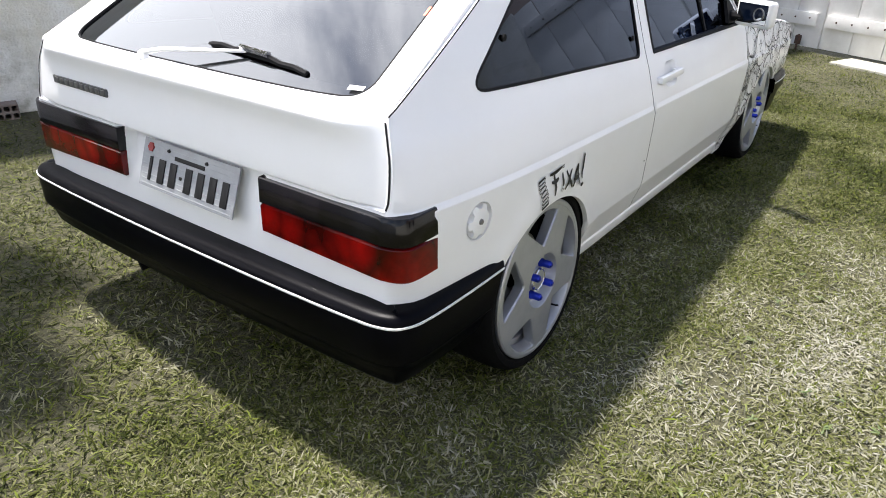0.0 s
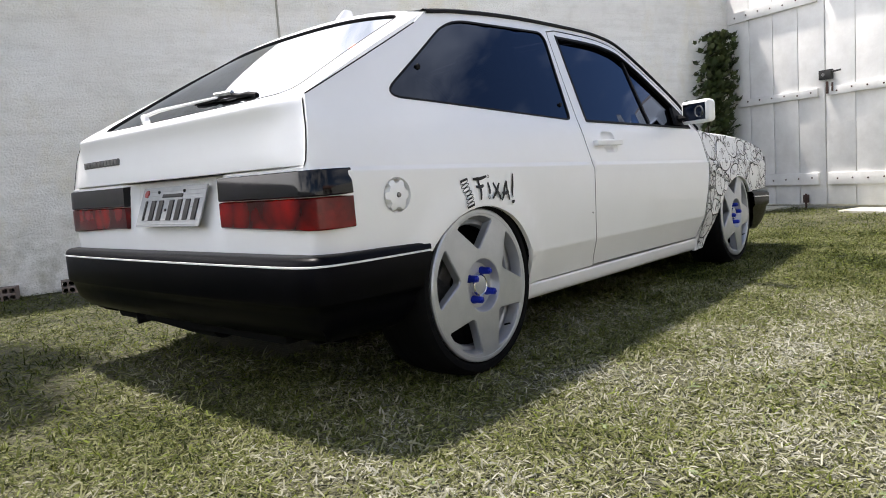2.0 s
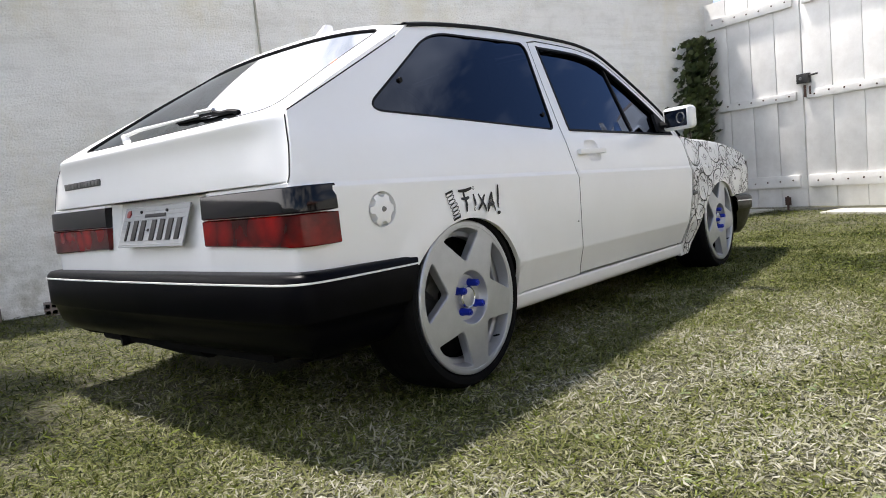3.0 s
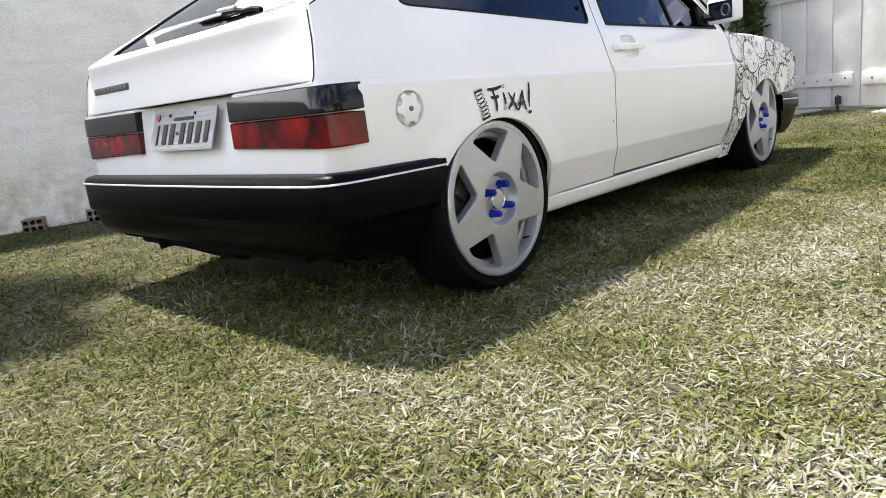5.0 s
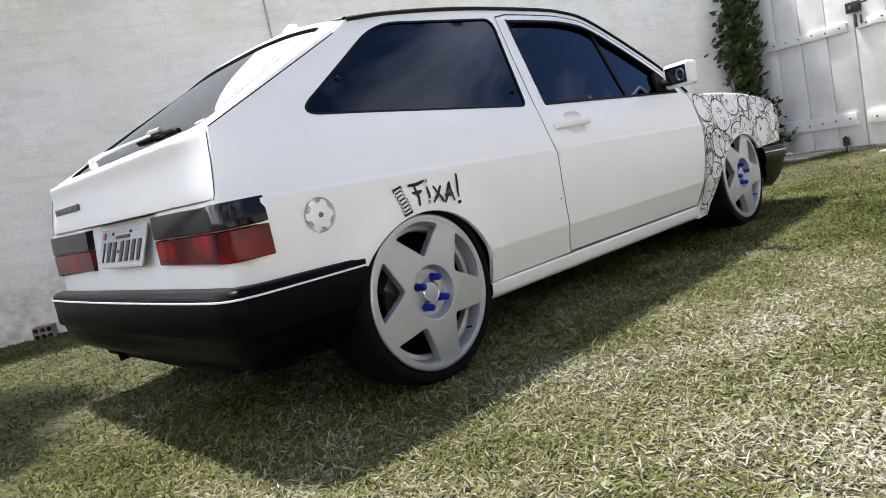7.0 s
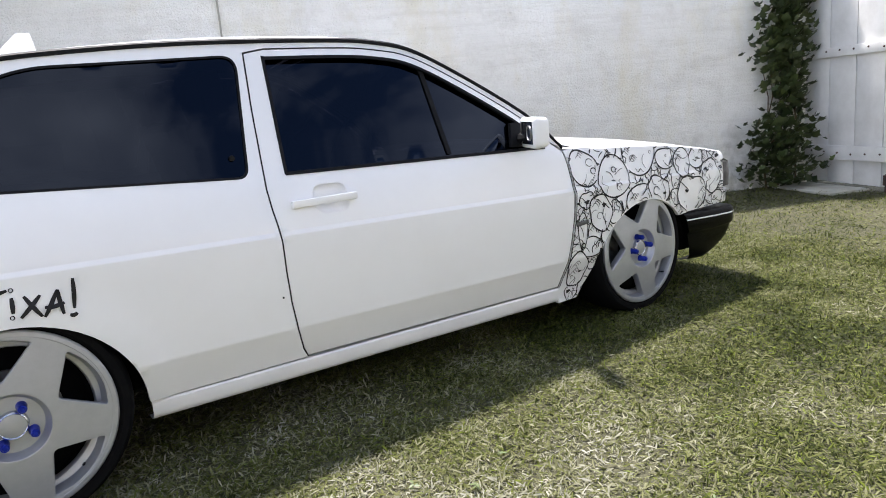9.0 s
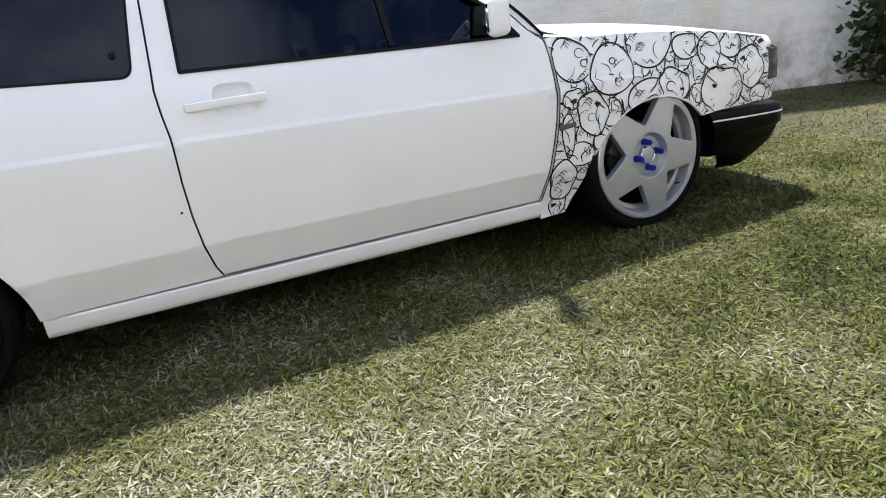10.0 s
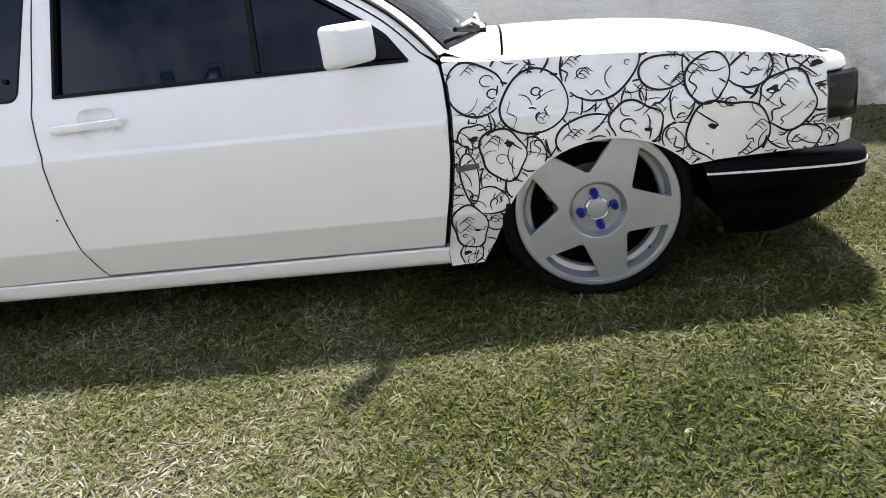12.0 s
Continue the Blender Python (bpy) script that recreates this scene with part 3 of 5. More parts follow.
# the gabled house beyond the gate, mirrored in the side windows
far = thing("gabled_house", "grey rendered house with a dark tiled gable roof", "house", m=pose(12.8, -3.9, 0, 0, 0, -18))
bm = bmesh.new()
box(bm, -3.2, 3.2, -3.0, 3.0, 0, 3.0)
part("house_wall", bm, HOUSE, far)
for s in (-1, 1):
    bm = bmesh.new()
    box(bm, 0, 4.3, -3.5, 3.5, -0.09, 0.0, 0.02, Matrix.Translation((0, 0, 5.0)) @ Matrix.Rotation(radians(0 if s > 0 else 180), 4, "Z") @ Matrix.Rotation(radians(28), 4, "Y"))
    part("house_roof", bm, OLD_CLAY, far)
for y in (-3.0, 3.0):
    bm = bmesh.new()
    vs = [bm.verts.new(p) for p in ((-3.2, y, 3.0), (3.2, y, 3.0), (0, y, 4.8))]
    bm.faces.new(vs)
    part("gable", bm, HOUSE, far)
    for s in (-1, 1):
        part("fascia", tube([(0, y * 1.17, 4.98), (s * 3.8, y * 1.17, 2.96)], 0.07, None, 6), STRIPE, far)


# ---- the car: x forward from the rear axle, y to its left, z up ----
def shoulder(x):
    return 0.652 - 0.031 * x


def low_crease(x):
    return 0.347 - 0.02 * x


def belt(x):
    return 0.822 - 0.025 * x


ARCH_R, ARCH_F = (0.016, 0.222, 0.304), (2.385, 0.172, 0.317)


def half_width(x, z):
    """The half width of the body at a place on its flank."""
    zs, zl, zb = shoulder(x), low_crease(x), belt(x)
    prof = [(0.06, 0.655), (0.19 - 0.021 * x, 0.718), (zl - 0.03, 0.769), (zl - 0.003, 0.7800), (zl + 0.003, 0.7822), (zl + 0.12, 0.793), (zs - 0.07, 0.7985), (zs - 0.014, 0.7988), (zs - 0.004, 0.7982),
            (zs + 0.004, 0.7885), (zs + 0.022, 0.7862), (zb - 0.05, 0.758), (zb - 0.012, 0.741), (zb + 0.01, 0.731), (zb + 0.4, 0.580)]
    y = np.interp(z, [p[0] for p in prof], [p[1] for p in prof])
    if z > zb + 0.4:
        y -= 0.40 * (z - zb - 0.4)
    if x < 0:
        y -= 0.115 * x * x
    if x < -0.5:
        y -= 0.038 * (min(-0.5 - x, 0.085) / 0.085) ** 2.6 * (1 - 0.65 * min(1, max(0, (z - 0.66) / 0.14)))
    if x > 1.89 and z < 0.25:
        y = max(y, 0.728)
    if x > 2.2:
        y -= 0.022 * ((x - 2.2) / 0.8) ** 2
    if x > 2.98:
        y -= 0.05 * (min(x - 2.98, 0.11) / 0.11) ** 2.4
    for cx, cz, r in (ARCH_R, ARCH_F):
        d = math.hypot(x - cx, z - cz) - r
        if d < 0.09 and z < shoulder(x) - 0.02:
            t = min(max((0.075 - d) / 0.035, 0), 1)
            y += 0.0085 * t * t * (3 - 2 * t) * min(1, max(0, (shoulder(x) - 0.02 - z) / 0.03))
    return float(y)


def flank(side, out=0.0):
    return lambda u, v: (u, side * (half_width(u, v) + out), v)


ROWS = [lambda u, k=k: shoulder(u) + k for k in (-0.52, -0.47, -0.42, -0.37, -0.33, -0.24, -0.20, -0.16, -0.12, -0.08, -0.045, -0.024, -0.014, -0.008, -0.004, 0.004, 0.008, 0.022, 0.06, 0.09, 0.12, 0.145, 0.165, 0.19, 0.23, 0.27, 0.31, 0.36, 0.41, 0.46, 0.5)]
ROWS += [lambda u, k=k: low_crease(u) + k for k in (-0.012, -0.007, -0.003, 0.003, 0.007, 0.016)]

GUTTER = smooth_line([(0.035, 1.152), (0.236, 1.176), (0.6, 1.197), (1.06, 1.199), (1.25, 1.187), (1.385, 1.157), (1.55, 1.072), (1.77, 0.933), (1.87, 0.85), (1.95, 0.760)], 60)
gx, gz = [p[0] for p in GUTTER], [p[1] for p in GUTTER]


def arch(a, t0, t1, n=26):
    cx, cz, r = a
    return [(cx + r * math.cos(radians(t0 + (t1 - t0) * i / n)), cz + r * math.sin(radians(t0 + (t1 - t0) * i / n))) for i in range(n + 1)]


SEAM_B = [(0.795, 0.221), (0.778, 0.255), (0.757, 0.33), (0.744, 0.42), (0.738, 0.52), (0.737, 0.638), (0.730, 0.70), (0.727, 0.76), (0.733, 0.81), (0.75, 0.99), (0.772, 1.166)]
SEAM_F = [(1.897, 0.197), (1.915, 0.28), (1.937, 0.38), (1.953, 0.48), (1.961, 0.60), (1.958, 0.69), (1.951, 0.742)]
under = offset_loop(turn_left(GUTTER + [(1.95, 0.3), (0.035, 0.3)]), 0.022)
under = [p for p in under if p[1] > 0.77 and p[0] > 0.78]
under.sort()
top_front = [p for p in under if p[0] < 1.925]
door_loop = SEAM_B + top_front + [(1.942, 0.752)] + SEAM_F[::-1]
DOOR = offset_loop(turn_left(door_loop), 0.0055)
HATCH_SEAM = [(-0.585, 0.670), (-0.577, 0.684), (-0.556, 0.80), (-0.538, 0.864), (-0.34, 0.960), (-0.036, 1.107)]
side_loop = [(-0.585, 0.42), (-0.262, 0.42)] + [p for p in arch(ARCH_R, 140, -2) if p[1] > 0.228] + [(0.322, 0.2265)]
side_loop += SEAM_B + top_front + [(1.942, 0.758)] + GUTTER[::-1] + HATCH_SEAM[::-1]
SIDE = turn_left(side_loop)
QWIN = turn_left(rounded([(-0.283, 0.866), (0.686, 0.801), (0.747, 1.156), (0.142, 1.139)], [0.075, 0.03, 0.05, 0.11], 7))
wtop = offset_loop(turn_left(GUTTER + [(1.95, 0.3), (0.035, 0.3)]), 0.052)
wtop = sorted(p for p in wtop if p[1] > 0.80 and 0.84 < p[0] < 1.82)
DWIN = turn_left(rounded([(0.803, 0.797), (1.862, 0.766)], 0.0, 1) + wtop[::-1] + [(0.832, 1.15)])
FENDER_TOP = smooth_line([(1.955, 0.752), (2.13, 0.733), (2.3, 0.724), (2.6, 0.697), (2.85, 0.660), (2.985, 0.632)], 24)
FENDER = turn_left([(1.958, 0.745)] + FENDER_TOP[1:] + [(2.992, 0.62), (2.990, 0.452), (3.085, 0.446), (3.083, 0.388), (2.70, 0.388)]
                   + [p for p in arch(ARCH_F, 42, 157)] + [(2.052, 0.208), (2.006, 0.131), (1.905, 0.128)] + [(x + 0.0045, z) for x, z in SEAM_F])

FILLER = [(-0.332 + 0.048 * math.cos(2 * math.pi * k / 40), 0.588 + 0.048 * math.sin(2 * math.pi * k / 40)) for k in range(40)]
DISH = turn_left(rounded([(0.868, 0.668), (0.985, 0.665), (0.985, 0.752), (0.868, 0.755)], 0.034, 6))
car = thing("hatchback_car", "lowered white three-door hatchback parked on the lawn, with doodled front fenders", "car")


def panel(name, loops, side, label="", step=0.03):
    return part(name, sheet(loops, step, flank(side), lambda u, v: (u, side * (half_width(u, v) - 0.016), v), ROWS), PAINT, car, label, 60)


def ring(name, loop, width, side, material, parent, out=0.003, back=-0.014):
    """A rubber strip round an opening."""
    lp = dense(loop, 0.03)
    inner = offset_loop(lp, width)
    outer = offset_loop(lp, -0.004)
    rows = []
    for a, o in ((outer, back), (outer, out), (inner, out), (inner, back)):
        rows.append([flank(side, o)(*p) for p in a])
    return part(name, grid(rows, None, True), material, parent)


for side in (-1, 1):
    body_side = panel("quarter_panel", [SIDE, QWIN] + ([FILLER] if side < 0 else []), side)
    door = panel("door", [DOOR, DWIN, DISH], side)
    fender = panel("front_fender", [FENDER], side)
    # thin black lines on the skin paint the shade in the panel gaps
    for line in ([(x + 0.0028, z) for x, z in SEAM_B], [(x - 0.0025, z) for x, z in SEAM_F], [(x, z - 0.003) for x, z in top_front], HATCH_SEAM[3:]):
        part("seam_strip", ribbon(dense(line, 0.03, False), 0.0034, flank(side, 0.0003)), RUBBER, body_side)
    # strip of the fender that meets the bonnet
    rows = []
    for x, z in FENDER_TOP:
        y = half_width(x, z)
        rows.append([(x, side * y, z), (x, side * (y - 0.012), z + 0.006), (x, side * (y - 0.045), z + 0.009), (x, side * (y - 0.045), z - 0.02)])
    part("fender_top", grid(rows), PAINT, fender)
    # windows
    part("quarter_window", sheet([offset_loop(QWIN, -0.004)], 0.05, flank(side, -0.004)), TINT, car, "dark tinted glass", 60, (0, side, 0.3))
    ring("window_seal", QWIN, 0.0025, side, RUBBER, body_side, 0.001)
    part("door_window", sheet([offset_loop(DWIN, -0.004)], 0.05, flank(side, -0.017)), TINT, door, "dark tinted glass", 60, (0, side, 0.3))
    ring("window_seal", DWIN, 0.0055, side, RUBBER, door, 0.003, -0.020)
    bar = [(1.414, 0.79), (1.431, 0.79), (1.415, 1.118), (1.398, 1.122)]
    part("window_post", sheet([bar], 0.04, flank(side, -0.010), flank(side, -0.022)), RUBBER, door)
    tri = [(1.70, 0.785), (1.852, 0.775), (1.80, 0.835), (1.755, 0.872), (1.73, 0.872)]
    part("mirror_base", sheet([turn_left(tri)], 0.03, flank(side, 0.005), flank(side, -0.01)), RUBBER, door)
    for px, pz in ((-0.095, 0.96), (0.655, 0.86)):
        bm = bmesh.new()
        lathe([(0, -0.006), (0.008, -0.005), (0.009, 0.0)], bm, 12)
        b = part("window_catch", bm, RUBBER, body_side)
        b.matrix_local = Matrix.Translation((px, side * (half_width(px, pz) - 0.002), pz)) @ (Matrix.Identity(4) if side < 0 else Matrix.Rotation(math.pi, 4, "Z"))
    # black drip rail along the roof
    rows = []
    for x, z in GUTTER:
        y = half_width(x, z)
        rows.append([(x, side * (y + 0.002), z - 0.007), (x, side * (y + 0.010), z - 0.004), (x, side * (y + 0.010), z + 0.004), (x, side * (y - 0.004), z + 0.010), (x, side * (y - 0.018), z + 0.006)])
    part("drip_rail", grid(rows), RUBBER, car)
    # rocker
    rows = []
    for x in np.linspace(0.325, 1.902, 34):
        b = 0.178 - 0.021 * x
        t = 0.232 - 0.0185 * x
        rows.append([(x, side * 0.66, b - 0.012), (x, side * 0.70, b - 0.012), (x, side * 0.722, b - 0.002), (x, side * 0.731, b + 0.012), (x, side * 0.735, t - 0.01), (x, side * 0.731, t - 0.004), (x, side * 0.70, t - 0.002)])
    part("rocker", grid(rows), PAINT, car)
    # wheel housings
    for (cx, cz, r), x0 in ((ARCH_R, 0), (ARCH_F, 2.358)):
        rows = []
        for t in np.linspace(3 if x0 == 0 else 12, 177 if x0 == 0 else 165, 24):
            c, s = math.cos(radians(t)), math.sin(radians(t))
            rows.append([(cx + (r + 0.008) * c, side * (half_width(cx + (r + 0.008) * c, cz + (r + 0.008) * s) - 0.016), cz + (r + 0.008) * s), (cx + (r + 0.03) * c, side * 0.66, cz + (r + 0.03) * s), (cx + (r + 0.06) * c, side * 0.50, cz + (r + 0.06) * s)])
        part("wheel_housing", grid(rows), TRIM_SHADE, car)

# door handles
for side in (-1, 1):
    f = flank(side)
    door_ob = [o for o in car.children if o.name.startswith("door") and not o.name.startswith("door_w")][0 if side < 0 else 1]
    rows = []
    for d, o in ((-0.002, 0.0004), (0.001, -0.001), (0.005, -0.008), (0.011, -0.014), (0.02, -0.018)):
        rows.append([f(*p)[:1] + (f(*p)[1] + side * o,) + f(*p)[2:] for p in offset_loop(DISH, d)])
    bm = grid(rows, None, True)
    bm.verts.ensure_lookup_table()
    bm.faces.new([v for v in bm.verts][-len(DISH):])
    part("handle_dish", bm, PAINT, door_ob)
    bm = bmesh.new()
    y0 = half_width(0.9, 0.708)
    box(bm, 0.790, 1.008, side * (y0 + 0.004), side * (y0 + 0.022), 0.696, 0.7185, 0.005)
    box(bm, 0.793, 0.828, side * (y0 - 0.01), side * (y0 + 0.014), 0.699, 0.716, 0.003)
    box(bm, 0.972, 1.006, side * (y0 - 0.01), side * (y0 + 0.014), 0.699, 0.716, 0.003)
    part("door_handle", bm, PAINT, door_ob, "white painted pull handle")
    # mirror
    bm = bmesh.new()
    box(bm, -0.03, 0.034, -0.096, 0.092, -0.058, 0.058)
    for v in bm.verts:
        if v.co.x > 0:
            v.co.y *= 0.86
            v.co.z *= 0.88
    bmesh.ops.bevel(bm, geom=bm.edges[:], offset=0.018, segments=4, affect="EDGES", profile=0.5)
    bmesh.ops.delete(bm, geom=[x for x in bm.faces if x.normal.x < -0.95 and x.calc_area() > 0.004], context="FACES")
    hold = part("side_mirror", bm, PAINT, car, "square white door mirror housing")
    hold.matrix_local = pose(1.725, side * 0.838, 0.835, 0, 0, side * 27)
    bm = bmesh.new()
    box(bm, -0.027, -0.014, -0.085, 0.081, -0.047, 0.047, 0.006)
    rim = part("mirror_frame", bm, RUBBER, hold)
    bm = bmesh.new()
    box(bm, -0.0295, -0.0275, -0.076, 0.072, -0.039, 0.039, 0.0008)
    part("mirror_glass", bm, MIRROR, hold)
    bm = bmesh.new()
    rows = [[(x, side * 0.036 + q * math.cos(a), q * math.sin(a)) for a in (2 * math.pi * k / 28 for k in range(28))] for q, x in ((0.027, -0.0295), (0.027, -0.034), (0.0235, -0.0345), (0.0225, -0.032))]
    spot = part("spot_mirror_rim", grid(rows, bm, True), STEEL, hold, "round stick-on blind spot mirror")
    bm = bmesh.new()
    rows = [[(-0.032 - 0.003 * (1 - (q / 0.0225) ** 2), side * 0.036 + q * math.cos(a), q * math.sin(a)) for a in (2 * math.pi * k / 28 for k in range(28))] for q in (0.0225, 0.016, 0.009, 0.002)]
    part("spot_mirror_glass", grid(rows, bm, True), MIRROR, spot)
    bm = tube([(1.74, side * 0.80, 0.815), (1.765, side * 0.70, 0.81)], 0.022)
    part("mirror_arm", bm, RUBBER, car)


# roof, pillars and windscreen
def roof_z(x, u):
    z = float(np.interp(x, gx, gz))
    return z + 0.006 + 0.052 * (1 - abs(u) ** 2.6) * min(1.0, 0.6 + 0.5 * (x - 0.0))


rows = []
for x in np.linspace(0.03, 1.30, 26):
    z = float(np.interp(x, gx, gz))
    y = half_width(x, z) - 0.012
    rows.append([(x, u * y, roof_z(x, u)) for u in np.sin(np.linspace(-1, 1, 25) * math.pi / 2)])
part("roof", grid(rows), PAINT, car)

SCREEN = [p for p in GUTTER if p[0] > 1.285]


def screen_point(i, u, lift=0.0):
    t = i / 20
    k = t * (len(SCREEN) - 1)
    a = int(min(k, len(SCREEN) - 2))
    x = SCREEN[a][0] + (SCREEN[a + 1][0] - SCREEN[a][0]) * (k - a)
    z = SCREEN[a][1] + (SCREEN[a + 1][1] - SCREEN[a][1]) * (k - a)
    y = half_width(x, z) - 0.012
    b = 1 - abs(u) ** 2.4
    return (x + 0.115 * b * (0.25 + 0.75 * t) + lift, u * y, z + 0.008 + b * (0.045 - 0.035 * t) + lift)


for s in (-1, 1):
    part("windscreen_pillar", grid([[screen_point(i, s * u) for u in (1.0, 0.97, 0.94, 0.915)] for i in range(21)]), PAINT, car)
    part("windscreen_seal", grid([[screen_point(i, s * u, l) for u, l in ((0.918, -0.002), (0.915, 0.004), (0.897, 0.004), (0.893, -0.004))] for i in range(21)]), RUBBER, car)
part("windscreen_header", grid([[screen_point(i, u) for u in np.linspace(-0.92, 0.92, 21)] for i in (0, 0.7, 1.4)]), PAINT, car)
part("windscreen", grid([[screen_point(i, u, -0.003) for u in np.linspace(-0.9, 0.9, 21)] for i in np.linspace(1.4, 19.2, 18)]), CLEAR, car, "clear glass", 60, (1, 0, 1))
part("windscreen_base_seal", grid([[screen_point(i, u, l) for u in np.linspace(-0.9, 0.9, 21)] for i, l in ((18.9, 0.0), (19.0, 0.005), (19.5, 0.005), (19.6, 0.0))]), RUBBER, car)


def bonnet_z(x, u):
    zf = float(np.interp(x, [p[0] for p in FENDER_TOP] + [3.03, 3.065], [p[1] for p in FENDER_TOP] + [0.612, 0.565]))
    return zf + 0.008 + 0.042 * (1 - abs(u) ** 2.2) * (1 if x < 2.7 else 1 - 0.45 * ((x - 2.7) / 0.37) ** 2)


def bonnet_y(x):
    return half_width(x, float(np.interp(x, [p[0] for p in FENDER_TOP], [p[1] for p in FENDER_TOP]))) - 0.048


us = np.linspace(-1, 1, 25)
rows = [[screen_point(19.5, u * 0.96) for u in us]]
for x in (2.03, 2.08, 2.122):
    rows.append([(x + 0.012 * (1 - u * u), u * (bonnet_y(x) + 0.045), bonnet_z(x, u) - 0.004) for u in us])
part("cowl", grid(rows), PAINT, car)
rows = [[(2.131 + 0.012 * (1 - u * u), u * bonnet_y(2.14), bonnet_z(2.131, u) - 0.02) for u in us]]
for x in [2.131] + list(np.linspace(2.16, 2.98, 22)) + [3.01, 3.035, 3.052, 3.064]:
    rows.append([(x + (0.012 if x < 2.2 else 0.035 * max(0, (x - 2.7) / 0.36)) * (1 - u * u), u * bonnet_y(min(x, 2.985)), bonnet_z(x, u)) for u in us])
rows.append([(3.066 + 0.035 * (1 - u * u), u * bonnet_y(2.985), 0.53) for u in us])
part("bonnet", grid(rows), PAINT, car)
for s in (-0.2, 0.12):
    bm = bmesh.new()
    box(bm, 2.055, 2.09, s, s + 0.03, bonnet_z(2.07, s / 0.7) - 0.004, bonnet_z(2.07, s / 0.7) + 0.012, 0.004)
    part("washer_jet", bm, RUBBER, car)

# front: grille, headlamps, corner lamps
bm = bmesh.new()
rows = [[(3.075 + 0.03 * (1 - u * u), u * 0.46, z) for u in np.linspace(-1, 1, 9)] for z in (0.44, 0.545)]
grid(rows, bm)
part("grille", bm, RUBBER, car)
for k in range(4):
    bm = bmesh.new()
    z = 0.455 + 0.026 * k
    grid([[(3.083 + 0.03 * (1 - u * u), u * 0.46, z + d) for u in np.linspace(-1, 1, 9)] for d in (0, 0.01)], bm)
    part("grille_bar", bm, PLASTIC, car)
for s in (-1, 1):
    bm = bmesh.new()
    box(bm, 3.06, 3.095, *sorted((s * 0.47, s * 0.685)), 0.45, 0.575, 0.012)
    part("headlamp", bm, CLEAR, car)
    bm = bmesh.new()
    box(bm, 3.03, 3.06, *sorted((s * 0.47, s * 0.685)), 0.45, 0.575, 0.006)
    part("headlamp_bowl", bm, CHROME, car)
    plan = [(2.9945, 0.756), (3.05, 0.747), (3.083, 0.726), (3.098, 0.69)]
    rows = []
    for z, o in ((0.592, 0.004), (0.597, 0.0), (0.615, 0.002), (0.628, 0.008), (0.635, 0.02), (0.637, 0.04)):
        w = half_width(2.985, min(z, 0.63))
        rows.append([(x - o * k, s * (w * q - o * 0.8), z - 0.5 * (x - 2.985) * (z - 0.592)) for x, q, k in ((2.984, 1.0, 0), (3.01, 0.997, 0.2), (3.035, 0.986, 0.4), (3.055, 0.962, 0.7), (3.066, 0.92, 1), (3.07, 0.86, 1))])
    part("fender_nose", grid(rows), PAINT, car)
    rows = []
    for z, o in ((0.455, -0.012), (0.458, 0.004), (0.52, 0.006), (0.574, 0.002), (0.582, -0.012)):
        rows.append([(x + o * 0.4, s * (y + 0.012 + o), z + 0.006) for x, y in smooth_line(plan, 16)])
    part("corner_lamp", grid(rows), SMOKED, car, "smoked dark corner lamp")
    bm = bmesh.new()
    box(bm, 3.0, 3.062, *sorted((s * 0.66, s * 0.71)), 0.395, 0.57, 0.008)
    part("front_panel", bm, PAINT, car)


# rear: hatch, lamps, panel
def rear_x(y):
    a = abs(y)
    return -0.589 + (0.012 * (max(a - 0.55, 0) / 0.15) ** 2)


def hatch_point(t, u, lift=0.0):
    c = abs(u) ** 7
    x0, z0 = -0.573 + 0.035 * c, 0.853 + 0.012 * c
    x = x0 + t * (0.035 - x0)
    z = z0 + t * (1.152 - z0) + 0.006 * math.sin(math.pi * t)
    y = half_width(x, z) - 0.0055
    b = 1 - abs(u) ** 2.6
    return (x - 0.012 * b * (1 - t) - lift * 0.44, u * y, z + (0.068 * t - 0.011) * b + lift * 0.9)


hatch = part("tailgate", grid([[hatch_point(t, u) for u in (list(np.linspace(-1, -0.86, 4)) + list(np.linspace(-0.8, 0.8, 17)) + list(np.linspace(0.86, 1, 4)))] for t in (0.0, 0.012, 0.03, 0.045)]
                                 ), PAINT, car, "white tailgate with a slanted rear window")
HW = turn_left(rounded([(-0.885, 0.085), (0.80, 0.085), (0.81, 0.945), (-0.88, 0.945)], [0.09, 0.09, 0.07, 0.07], 7))
frame_loop = [(-1, 0.045), (1, 0.045), (1, 1.0), (-1, 1.0)]
part("tailgate_frame", sheet([frame_loop, HW], 0.07, lambda u, v: hatch_point(v, u), lambda u, v: hatch_point(v, u, -0.014)), PAINT, hatch)
part("rear_window", sheet([HW], 0.07, lambda u, v: hatch_point(v, u, -0.005)), REAR_GLASS, hatch, "dark tinted glass", 60, (-1, 0, 1))
lp = dense(HW, 0.05)
rows = []
for d, o in ((-0.002, -0.010), (-0.001, 0.001), (0.003, 0.0015), (0.006, 0.000), (0.008, -0.008)):
    rows.append([hatch_point(v, u, o) for u, v in offset_loop(lp, d)])
part("rear_window_seal", grid(rows, None, True), RUBBER, hatch)


def hatch_edge(z):
    return float(np.interp(z, [0.670, 0.684, 0.80, 0.864], [-0.585, -0.577, -0.556, -0.538]))


